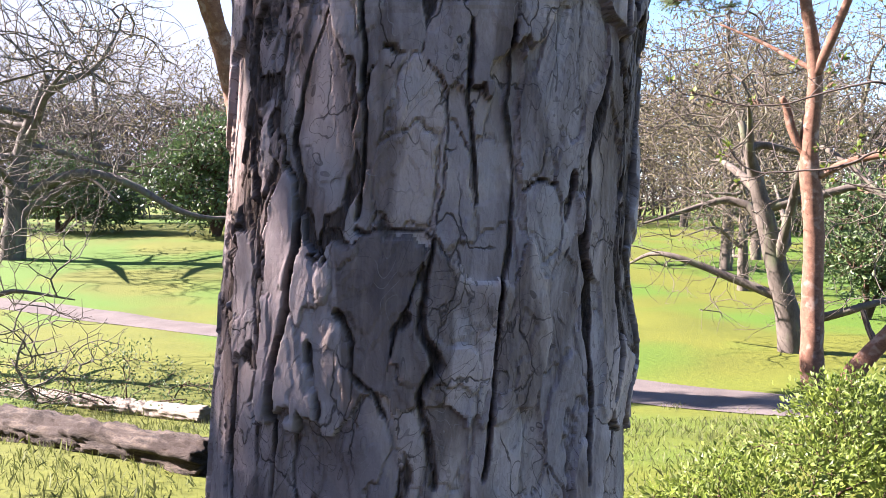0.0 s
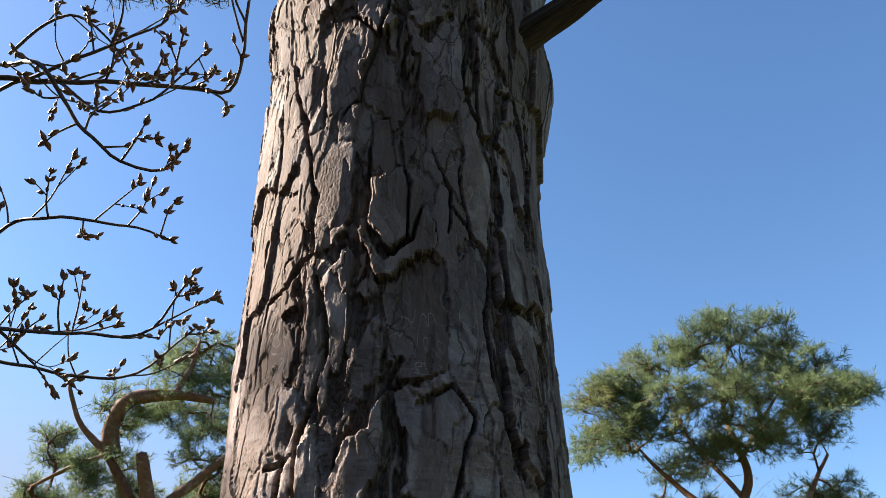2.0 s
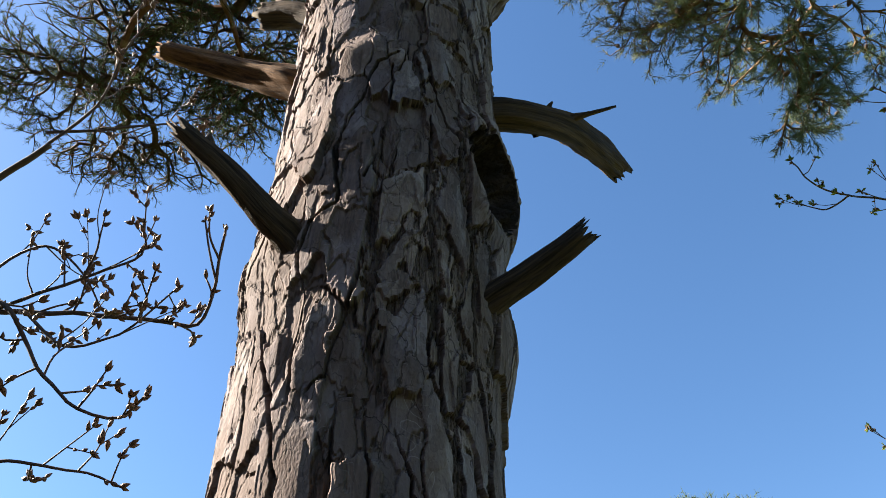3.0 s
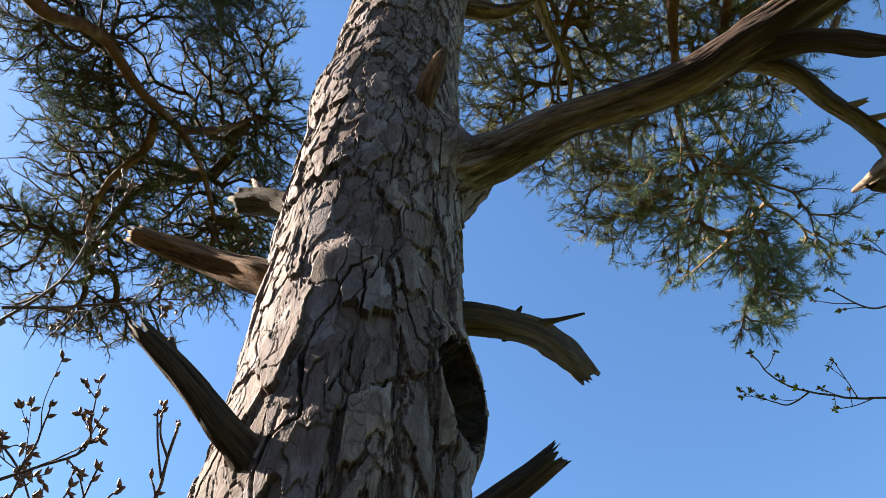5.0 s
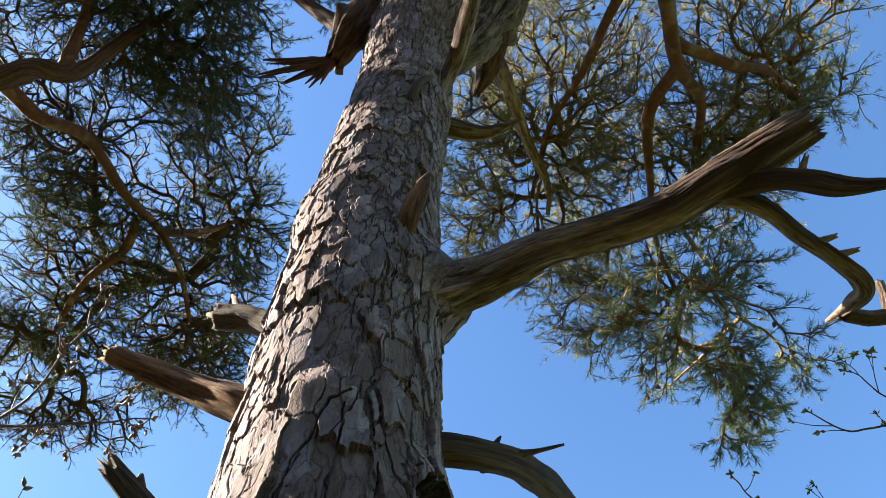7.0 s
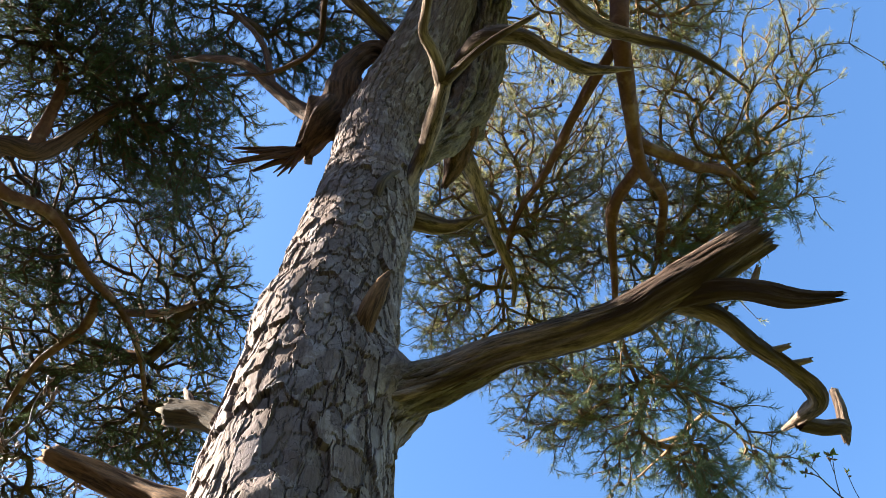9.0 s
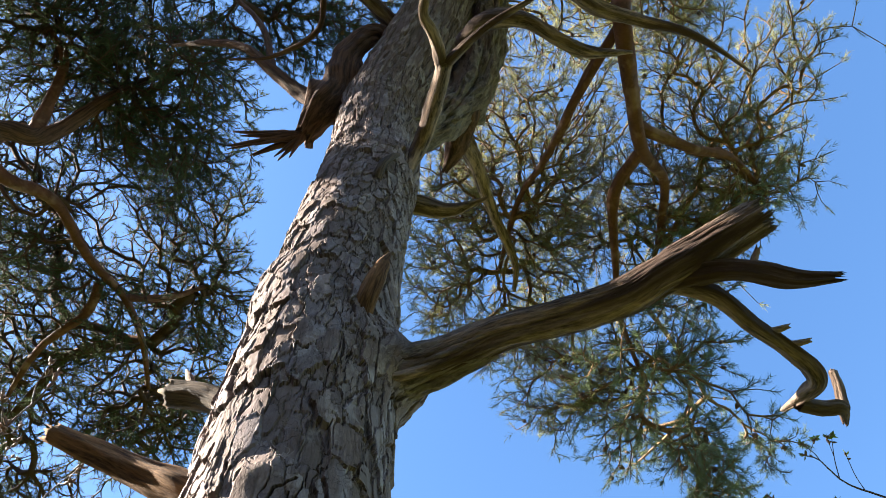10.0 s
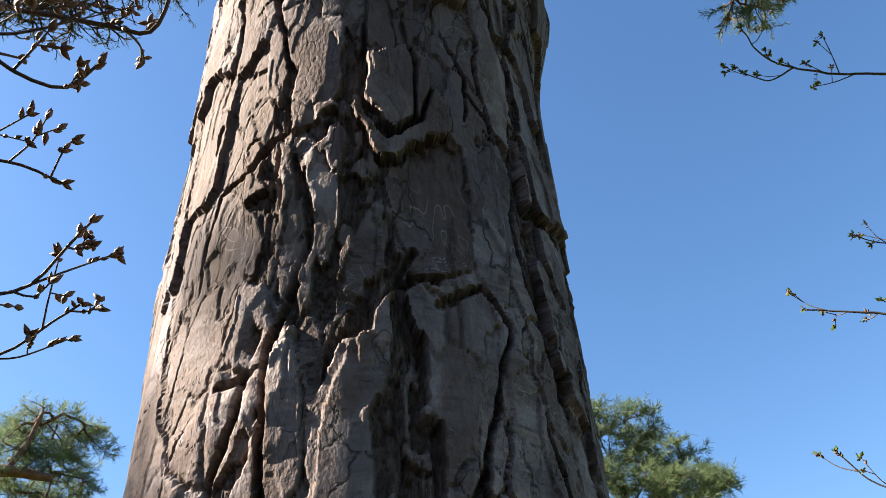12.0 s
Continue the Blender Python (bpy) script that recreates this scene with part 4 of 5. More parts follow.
# dead and living limbs in the upper part
fork = limb("dead_branch", pine, [(0.26, 0.42, 5.15), (0.32, 0.28, 5.33), (0.33, 0.08, 5.23), (0.32, -0.10, 5.10)], (0.025, 0.035, 0.033, 0.03), DEAD, "bare tan forked branch lying against the trunk", 14, 0.1, 0.2, 0, 22)
limb("dead_branch", fork, [(0.325, -0.06, 5.13), (0.26, -0.18, 5.06), (0.20, -0.25, 5.02), (0.19, -0.33, 4.99), (0.18, -0.45, 4.97)], (0.028, 0.024, 0.021, 0.019, 0.017), DEAD, seed=23)
limb("dead_branch", fork, [(0.32, -0.08, 5.11), (0.43, -0.25, 5.04), (0.51, -0.34, 5.0), (0.59, -0.42, 4.97)], (0.02, 0.016, 0.013, 0.007), DEAD, seed=24)
limb("stub", pine, [(0.22, 0.55, 5.36), (0.38, 0.56, 5.38), (0.52, 0.55, 5.36), (0.67, 0.46, 5.36)], (0.05, 0.048, 0.04, 0.026, 0.006), DEAD, "pale split stub", seed=25)
second = limb("second_stem", pine, [(0.22, 0.36, 5.75), (0.42, 0.30, 6.0), (0.60, 0.18, 6.35), (0.67, 0.05, 6.6), (0.70, -0.22, 6.97), (0.73, -0.63, 7.47)], (0.10, 0.11, 0.12, 0.14, 0.12, 0.10), FURROW,
              "gnarled second stem with scaly bark", 120, 0.3, 0.2, 0, 26, split=0.22, gnarl=0.3)
limb("broken_limb", second, [(0.60, 0.22, 6.4), (0.61, 0.36, 6.30), (0.60, 0.46, 6.22), (0.57, 0.55, 6.15)], (0.11, 0.09, 0.06, 0.015), TORN, "torn reddish limb base", 24, 0.3, 0.3, 0.03, 27)
limb("dead_branch", second, [(0.60, 0.20, 6.35), (0.66, 0.40, 6.45), (0.81, 0.60, 6.66), (1.04, 0.94, 6.84), (1.27, 1.24, 6.91), (1.32, 1.44, 6.91)], (0.06, 0.05, 0.042, 0.036, 0.028, 0.012), DEAD, seed=28)
limb("dead_branch", second, [(0.50, -0.12, 6.2), (0.56, -0.25, 5.99), (0.74, -0.30, 5.96), (0.93, -0.25, 5.92), (1.10, -0.23, 5.92), (1.30, -0.28, 5.92)], (0.04, 0.045, 0.04, 0.035, 0.03, 0.008), DEAD, seed=29)
limb("dead_branch", second, [(0.72, -0.55, 7.1), (0.70, -0.75, 6.2), (0.80, -0.57, 5.84), (1.00, -0.45, 5.80), (1.24, -0.43, 5.78), (1.46, -0.43, 5.75), (1.68, -0.38, 5.77), (1.87, -0.32, 5.79)],
     (0.07, 0.07, 0.065, 0.06, 0.045, 0.03, 0.02, 0.005), DEAD, "split weathered branch", 14, 0.2, 0.35, 0, 30)
torn = limb("broken_limb", pine, [(0.25, 0.05, 6.7), (0.05, -0.02, 6.62), (-0.07, 0.11, 6.40), (-0.08, 0.26, 6.2), (-0.15, 0.36, 6.03), (-0.21, 0.47, 5.91)], (0.07, 0.06, 0.062, 0.085, 0.105, 0.04), TORN,
            "torn dark red-brown limb ending in splinters", 36, 0.3, 0.3, 0.05, 31)
for k in range(14):
    e = (-0.24 - 0.024 * k + 0.03 * math.sin(k * 5), 0.56 + 0.05 * math.sin(k * 2.3), 5.80 - 0.035 * math.cos(k * 1.7))
    limb("splinter", torn, [(-0.17, 0.40 + 0.01 * k, 5.98), (-0.20, 0.47, 5.91), e], (0.022, 0.016, 0.003), TORN, sides=8, seed=32 + k, step=0.03, gnarl=0.3)
limb("dead_branch", pine, [(0.30, 0.0, 6.75), (0.14, -0.11, 6.72), (-0.04, -0.22, 6.72), (-0.20, -0.31, 6.82), (-0.5, -0.5, 7.0)], (0.05, 0.045, 0.04, 0.035, 0.02), DEAD, seed=42)
limb("dead_branch", pine, [(-0.15, -0.6, 6.6), (-0.25, -0.27, 6.42), (-0.25, 0.01, 6.50), (-0.47, 0.21, 6.57), (-0.73, 0.30, 6.72)], (0.02, 0.018, 0.015, 0.012, 0.006), TORN, seed=43)
red_a = [(0.72, -0.60, 7.45), (1.0, -0.85, 7.1), (1.30, -0.82, 6.84), (1.36, -0.40, 6.42), (1.54, -0.05, 6.46), (1.75, 0.27, 6.56), (2.03, 0.47, 6.74), (2.24, 0.95, 6.99)]
red_b = [(1.66, 0.14, 6.53), (2.10, 0.21, 6.64), (2.45, 0.24, 6.80), (2.87, 0.45, 7.00)]
red_c = [(1.75, 0.27, 6.56), (1.72, 0.6, 6.7), (1.85, 1.0, 6.7), (1.95, 1.35, 6.55), (2.1, 1.6, 6.35)]
red_d = [(1.36, -0.40, 6.42), (1.30, 0.0, 6.6), (1.28, 0.5, 6.9), (1.25, 0.9, 7.2), (1.3, 1.5, 7.4)]
limb("living_limb", pine, red_a, (0.08, 0.075, 0.062, 0.052, 0.046, 0.038, 0.028, 0.02), REDBARK, "orange-red living limb", 14, 0.15, 0.1, 0, 44)
limb("living_limb", pine, red_b, (0.04, 0.03, 0.022, 0.012), REDBARK, seed=45)
limb("living_limb", pine, red_c, (0.035, 0.03, 0.024, 0.018, 0.012), REDBARK, seed=46)
limb("living_limb", pine, red_d, (0.03, 0.028, 0.022, 0.018, 0.012), REDBARK, seed=47)
left_up = [(-0.10, 0.37, 6.2), (-0.27, 0.36, 6.42), (-0.47, 0.30, 6.65), (-0.69, 0.24, 6.9), (-0.95, 0.30, 7.2), (-1.25, 0.42, 7.6)]
left_high = [(-0.47, 0.30, 6.65), (-0.60, 0.12, 7.0), (-0.85, 0.02, 7.5), (-1.05, 0.0, 7.9)]
limb("living_limb", torn, left_up, (0.055, 0.04, 0.03, 0.022, 0.017, 0.010), TORN, "dark living limb", seed=48)
limb("living_limb", torn, left_high, (0.022, 0.018, 0.014, 0.008), TORN, seed=49)


def crown(parent, lines, clumps, count, seed, needle=0.06, per=34, shoot=0.10, width=0.0024, tip=0.0022, twigmat=TWIGBARK, mat=SHADED_NEEDLES, cones=0, hop=0.35, shoots=2, spread=0.7, puffs=16, stalks=True):
    """Twigs that fill the clumps, with needle shoots at their ends."""
    r = np.random.default_rng(seed)
    total = sum(c[6] for c in clumps)
    goals = np.vstack([cloud(c[:3], c[3:6], int(count * c[6] / total), seed + k, 0.2, puffs) for k, c in enumerate(clumps)])
    a, b, ra, rb, ways, goals = grow([spline(q, 0.15) for q in lines], goals, tip, 0.12, 2.9, seed, hop)
    feet = np.repeat(goals, shoots, 0)
    w = unit(np.repeat(ways, shoots, 0) + spread * 0.6 * r.normal(size=feet.shape) + [0, 0, 0.25])
    ln = r.uniform(0.6, 1.3, len(feet)) * shoot
    t = Tubes().bits(a, b, ra, rb, 3)
    if stalks:
        own = slice(None, None, 2)
        t.bits(feet[own], (feet + w * ln[:, None])[own], np.full(len(feet[own]), tip), np.full(len(feet[own]), tip * 0.6), 3)
    put("branchwork", t.mesh("branchwork", twigmat), parent, "fine brown twigs")
    v, f = needles(feet, w, ln, needle, per, width, seed)
    put("foliage", mesh_of("foliage", v, f, mat, smooth_shade=False), parent, "tufts of blue-green needles", "stuff")
    if cones:
        c = Tubes().line([(0, 0, 0), (0, 0, -0.012), (0, 0, -0.028), (0, 0, -0.042)], (0.006, 0.016, 0.013, 0.004), 8, 0.25).mesh("cone", CONE)
        for q in goals[r.choice(len(goals), cones, False)]:
            put("cone", c, parent).matrix_basis = Matrix.Translation(q) @ Euler(r.normal(size=3) * 0.6).to_matrix().to_4x4()


crown(pine, [left_up, left_high], [(-1.05, 0.2, 7.8, 0.35, 0.4, 0.3, 3), (-0.7, 0.1, 7.8, 0.4, 0.4, 0.3, 4), (-0.35, 0.15, 7.8, 0.3, 0.35, 0.3, 3), (-1.1, 0.5, 7.8, 0.3, 0.3, 0.3, 2), (-0.15, -0.1, 8.0, 0.4, 0.3, 0.3, 3)],
      1100, 62, needle=0.05, per=20, width=0.0035, shoot=0.09, tip=0.0030, puffs=8, cones=20)
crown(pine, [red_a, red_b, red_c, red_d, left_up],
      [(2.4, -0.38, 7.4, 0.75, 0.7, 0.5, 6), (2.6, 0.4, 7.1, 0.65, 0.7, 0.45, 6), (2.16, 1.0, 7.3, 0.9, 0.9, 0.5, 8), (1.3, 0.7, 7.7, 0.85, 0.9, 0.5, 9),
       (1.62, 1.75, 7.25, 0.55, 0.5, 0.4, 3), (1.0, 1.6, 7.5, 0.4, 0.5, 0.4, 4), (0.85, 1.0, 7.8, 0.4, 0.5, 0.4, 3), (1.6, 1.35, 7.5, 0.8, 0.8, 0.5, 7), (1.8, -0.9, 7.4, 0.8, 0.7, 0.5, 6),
       (1.2, -0.2, 7.9, 0.9, 0.9, 0.4, 7), (1.85, 1.85, 6.6, 0.5, 0.45, 0.38, 5)], 6900, 60, needle=0.05, per=22, width=0.0032, shoot=0.10, tip=0.0030, cones=260, puffs=12, mat=LIT_OLIVE, twigmat=LIT_TWIG)

crown(pine, [red_c, red_d, red_a], [(2.12, 1.55, 6.25, 0.55, 0.55, 0.4, 5), (2.45, 1.75, 5.85, 0.32, 0.35, 0.28, 2), (2.42, 2.08, 5.75, 0.22, 0.22, 0.22, 1),
      (2.45, 1.0, 7.0, 0.4, 0.45, 0.35, 3), (2.75, 0.3, 7.2, 0.4, 0.5, 0.35, 3), (3.76, 3.20, 7.58, 0.3, 0.3, 0.3, 1), (3.22, 3.03, 8.01, 0.35, 0.3, 0.3, 1), (3.55, 2.81, 7.94, 0.4, 0.35, 0.3, 1),
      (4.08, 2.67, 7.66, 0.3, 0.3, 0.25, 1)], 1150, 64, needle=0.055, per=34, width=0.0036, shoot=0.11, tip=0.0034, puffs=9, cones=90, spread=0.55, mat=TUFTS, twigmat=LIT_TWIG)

# ---- a neighbouring pine whose boughs hang over ----
near_pine = thing("pine_tree", (-5.6, 0.2, 0), "neighbouring Scots pine with a dense overhanging bough", "tree")
near_pine.location = (0, 0, 0)
limb("trunk", near_pine, [(-5.6, 0.2, -0.2), (-5.55, 0.25, 3), (-5.4, 0.3, 6.5), (-5.3, 0.4, 10.5)], (0.3, 0.24, 0.2, 0.1), REDBARK, "", 20, 0.1, 0.05, 0, 50, 0.1)
bough_a = [(-5.4, 0.3, 6.6), (-4.0, 0.9, 7.2), (-2.80, 1.32, 7.75), (-2.41, 1.68, 7.93), (-2.11, 1.88, 8.14), (-1.82, 2.31, 8.17), (-1.53, 2.65, 8.26), (-1.36, 3.06, 8.32), (-1.28, 3.55, 8.40)]
bough_b = [(-1.73, 2.53, 8.19), (-1.80, 2.79, 8.12), (-2.08, 3.09, 7.98), (-2.27, 3.53, 7.88)]
bough_c = [(-1.53, 2.65, 8.26), (-1.24, 2.70, 8.53), (-0.98, 2.70, 8.90)]
bough_d = [(-4.0, 0.9, 7.2), (-2.75, 1.33, 7.5), (-2.35, 1.27, 7.74), (-2.12, 1.30, 7.94), (-1.82, 1.00, 8.43), (-1.53, 0.82, 8.96)]
bough_e = [(-2.2, 1.3, 7.86), (-2.19, 0.85, 8.35), (-2.40, 0.61, 8.53)]
limb("living_limb", near_pine, bough_a, (0.12, 0.10, 0.085, 0.075, 0.065, 0.05, 0.04, 0.03, 0.02), REDBARK, "orange-brown living bough", 14, 0.15, 0.1, 0, 51)
limb("living_limb", near_pine, bough_b, (0.04, 0.035, 0.028, 0.018), REDBARK, seed=52)
limb("living_limb", near_pine, bough_c, (0.035, 0.03, 0.018), REDBARK, seed=53)
# Darker wood on bough_d: the shade it hangs in is put into the colour.
limb("living_limb", near_pine, bough_d, (0.09, 0.085, 0.078, 0.065, 0.045, 0.02), TORN, "", 14, 0.2, 0.1, 0, 54)
limb("living_limb", near_pine, bough_e, (0.05, 0.04, 0.02), REDBARK, seed=55)
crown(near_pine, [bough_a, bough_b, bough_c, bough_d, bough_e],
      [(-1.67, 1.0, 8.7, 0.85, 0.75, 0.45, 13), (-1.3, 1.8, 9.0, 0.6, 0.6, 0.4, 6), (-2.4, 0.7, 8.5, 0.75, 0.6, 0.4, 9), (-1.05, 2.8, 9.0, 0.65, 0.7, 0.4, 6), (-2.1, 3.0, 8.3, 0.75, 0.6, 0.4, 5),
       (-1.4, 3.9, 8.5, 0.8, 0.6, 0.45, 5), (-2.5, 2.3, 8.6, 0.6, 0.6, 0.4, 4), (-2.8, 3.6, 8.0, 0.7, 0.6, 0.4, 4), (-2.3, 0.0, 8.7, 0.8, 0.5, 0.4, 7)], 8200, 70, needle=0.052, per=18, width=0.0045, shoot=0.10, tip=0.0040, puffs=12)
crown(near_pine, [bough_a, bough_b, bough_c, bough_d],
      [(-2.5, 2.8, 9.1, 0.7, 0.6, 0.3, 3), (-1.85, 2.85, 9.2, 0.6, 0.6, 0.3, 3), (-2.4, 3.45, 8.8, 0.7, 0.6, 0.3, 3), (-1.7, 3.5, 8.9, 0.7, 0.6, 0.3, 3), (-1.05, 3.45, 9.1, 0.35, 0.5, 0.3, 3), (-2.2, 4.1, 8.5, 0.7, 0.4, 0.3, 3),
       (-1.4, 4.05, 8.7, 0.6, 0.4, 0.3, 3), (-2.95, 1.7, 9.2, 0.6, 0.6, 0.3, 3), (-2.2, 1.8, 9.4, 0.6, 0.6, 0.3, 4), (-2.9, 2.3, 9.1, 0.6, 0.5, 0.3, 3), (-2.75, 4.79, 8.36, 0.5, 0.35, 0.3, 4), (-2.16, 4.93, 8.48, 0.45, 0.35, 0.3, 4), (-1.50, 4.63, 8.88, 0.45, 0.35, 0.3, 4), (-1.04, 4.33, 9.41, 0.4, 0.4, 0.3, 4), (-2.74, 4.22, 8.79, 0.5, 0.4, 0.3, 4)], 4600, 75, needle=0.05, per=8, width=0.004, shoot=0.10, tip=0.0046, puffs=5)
# Out-of-view part of its crown, added to cast shade on the boughs.
crown(near_pine, [bough_a, bough_d, [(-5.4, 0.3, 6.6), (-5.2, 0.6, 8.6), (-4.6, 0.9, 10.2)]],
      [(-3.6, 0.6, 9.8, 0.7, 0.7, 0.5, 3), (-4.4, 1.2, 10.2, 0.8, 0.8, 0.6, 3), (-4.0, 2.2, 9.9, 0.7, 0.7, 0.5, 3), (-5.0, 0.2, 10.6, 0.9, 0.8, 0.6, 3), (-5.6, 1.2, 9.6, 0.9, 0.8, 0.6, 3)], 800, 77, needle=0.07, per=14, width=0.007, shoot=0.12, tip=0.005, puffs=8)


# ---- budding young trees beside it ----
BUD_MESH = Tubes().line([(0, 0, 0), (0, 0, 0.2), (0, 0, 0.45), (0, 0, 0.8), (0, 0, 1.1)], (0.08, 0.2, 0.27, 0.16, 0.02), 6, 0.1).mesh("bud", BUD)


def budding(tree, twigs, seed, open_leaves=False, thick=0.006, every=0.055):
    """Thin branches with side shoots that end in clusters of swelling buds."""
    r = np.random.default_rng(seed)
    pos_l, way_l = [], []
    for k, (pts, girth) in enumerate(twigs):
        r0 = 0.75 * girth
        ln = spline(pts, 0.02)
        ln = ln + (np.stack([vnoise(np.arange(len(ln)) * 0.45, c, seed + k) for c in (0.5, 7.5, 3.5)], 1) - 0.5) * 0.010
        t = Tubes().line(ln, (r0, r0 * 0.75, r0 * 0.45), 7, 0.15, 0, seed + k)
        d = unit(np.gradient(ln, axis=0))
        s, at = 0.0, int(len(ln) * 0.25)
        ends = [(ln[-1], d[-1])]
        while at < len(ln) - 1:
            way = unit(d[at] * 0.7 + r.normal(size=3) * 0.7 + [0, 0, 0.35])
            n = r.uniform(0.04, 0.13) * (1.6 if open_leaves else 1.0)
            side = spline([ln[at], ln[at] + way * n * 0.5 + r.normal(size=3) * 0.006, ln[at] + way * n + [0, 0, 0.18 * n]], 0.012)
            t.line(side, (r0 * 0.45, r0 * 0.35, r0 * 0.28), 5, 0.2, 0, at)
            ends.append((side[-1], unit(side[-1] - side[-2])))
            if r.random() < 0.6:
                q = len(side) // 2
                w2 = unit(way + r.normal(size=3) * 0.8)
                t.line([side[q], side[q] + w2 * n * 0.25, side[q] + w2 * n * 0.5], (r0 * 0.3, r0 * 0.25, r0 * 0.22), 5)
                ends.append((side[q] + w2 * n * 0.5, w2))
            at += max(1, int(r.uniform(0.6, 1.5) * every / 0.02))
        branch = put("branch", t.mesh("branch", BUDTWIG), tree)
        for p, w in ends:
            for j in range(r.integers(4, 7)):
                size = r.uniform(0.7, 1.2) * thick * 2.8
                way = Vector(unit(w + r.normal(size=3) * 0.6))
                at_end = p - w * (r.uniform(0, 0.006) if j < 3 else r.uniform(0.012, 0.04))
                put("bud", BUD_MESH, branch).matrix_basis = Matrix.Translation(at_end) @ way.to_track_quat("Z", "Y").to_matrix().to_4x4() @ Matrix.Scale(size, 4)
            if open_leaves:
                for _ in range(6):
                    pos_l.append(p)
                    way_l.append(w + r.normal(size=3) * 0.7)
    if open_leaves:
        v, f = leaves(np.array(pos_l), np.array(way_l), 0.03, seed)
        put("foliage", mesh_of("foliage", v, f, LEAF), tree, "small unfolding green leaves", "stuff")


left_tree = thing("young_tree", (0, 0, 0), "young broadleaved tree with budding bare twigs", "tree")
limb("trunk", left_tree, [(-2.5, 2.6, -0.4), (-2.4, 2.5, 1.2), (-2.3, 2.3, 2.6), (-2.1, 2.1, 4.0)], (0.05, 0.04, 0.03, 0.012), GREYBARK, sides=10, seed=80, step=0.1)
limb("bough", left_tree, [(-2.36, 2.4, 1.9), (-1.7, 1.7, 2.5), (-1.2, 1.3, 2.85), (-0.84, 1.06, 3.04)], (0.022, 0.016, 0.013, 0.011), GREYBARK, sides=8, seed=81)
limb("bough", left_tree, [(-2.38, 2.42, 1.7), (-1.7, 1.8, 2.2), (-1.2, 1.4, 2.5), (-0.84, 1.16, 2.53)], (0.018, 0.014, 0.011, 0.009), GREYBARK, sides=8, seed=82)
limb("bough", left_tree, [(-2.3, 2.3, 2.6), (-1.6, 1.7, 3.0), (-1.1, 1.2, 3.4), (-0.82, 1.02, 3.56)], (0.018, 0.013, 0.01, 0.008), GREYBARK, sides=8, seed=83)
budding(left_tree, [
    ([(-0.84, 1.05, 3.04), (-0.70, 1.04, 3.02), (-0.54, 1.04, 3.02), (-0.42, 1.04, 3.01), (-0.35, 1.03, 3.00), (-0.32, 0.98, 3.05), (-0.30, 0.89, 3.14)], 0.0085),
    ([(-0.84, 1.08, 3.03), (-0.70, 1.01, 3.03), (-0.58, 0.97, 3.06), (-0.47, 0.94, 3.10), (-0.47, 0.89, 3.15)], 0.006),
    ([(-0.80, 1.02, 3.04), (-0.64, 0.86, 2.88), (-0.59, 0.88, 2.82), (-0.54, 0.89, 2.75), (-0.47, 0.91, 2.70), (-0.40, 0.92, 2.69), (-0.36, 0.89, 2.72)], 0.007),
    ([(-0.70, 1.04, 3.02), (-0.59, 1.02, 2.92), (-0.51, 1.01, 2.93), (-0.46, 0.99, 2.95), (-0.38, 0.94, 3.02)], 0.005),
    ([(-0.82, 1.04, 3.10), (-0.75, 1.01, 3.16), (-0.67, 0.98, 3.15), (-0.60, 1.00, 3.10), (-0.55, 1.04, 3.04)], 0.005),
    ([(-0.58, 0.97, 3.06), (-0.55, 0.91, 3.11), (-0.54, 0.87, 3.14)], 0.004),
    ([(-0.84, 1.16, 2.53), (-0.71, 1.14, 2.50), (-0.56, 1.14, 2.49), (-0.45, 1.12, 2.48), (-0.40, 1.09, 2.52), (-0.36, 1.06, 2.57)], 0.006),
    ([(-0.71, 1.15, 2.50), (-0.65, 1.18, 2.45), (-0.62, 1.21, 2.41)], 0.004)], 90)
budding(left_tree, [
    ([(-0.84, 1.16, 2.55), (-0.75, 1.11, 2.69), (-0.66, 1.06, 2.69), (-0.56, 1.06, 2.68), (-0.48, 1.06, 2.67), (-0.42, 1.07, 2.65)], 0.006),
    ([(-1.0, 1.32, 2.57), (-0.85, 1.30, 2.53), (-0.74, 1.31, 2.51), (-0.61, 1.32, 2.49), (-0.51, 1.32, 2.50), (-0.44, 1.29, 2.55), (-0.40, 1.27, 2.58)], 0.006),
    ([(-0.82, 1.02, 3.56), (-0.71, 0.95, 3.67), (-0.66, 0.86, 3.75), (-0.59, 0.77, 3.83)], 0.006),
    ([(-0.83, 1.00, 3.58), (-0.66, 1.01, 3.64), (-0.52, 1.01, 3.68), (-0.43, 1.01, 3.71)], 0.006)], 95)

right_tree = thing("young_tree", (0, 0, 0), "young broadleaved tree with twigs coming into leaf", "tree")
limb("trunk", right_tree, [(4.6, 1.8, -0.3), (4.5, 1.9, 2.0), (4.3, 2.0, 4.0), (4.0, 2.1, 5.4)], (0.06, 0.05, 0.035, 0.012), GREYBARK, sides=10, seed=84, step=0.1)
limb("bough", right_tree, [(4.3, 2.0, 4.0), (3.6, 1.9, 4.5), (2.94, 1.99, 4.85)], (0.02, 0.016, 0.01), GREYBARK, sides=8, seed=85)
limb("bough", right_tree, [(4.45, 1.9, 2.6), (3.6, 2.2, 3.2), (2.88, 2.45, 3.64)], (0.02, 0.016, 0.01), GREYBARK, sides=8, seed=86)
limb("bough", right_tree, [(4.5, 1.85, 0.9), (3.2, 2.3, 1.5), (1.84, 2.84, 1.64)], (0.025, 0.016, 0.01), GREYBARK, sides=8, seed=87)
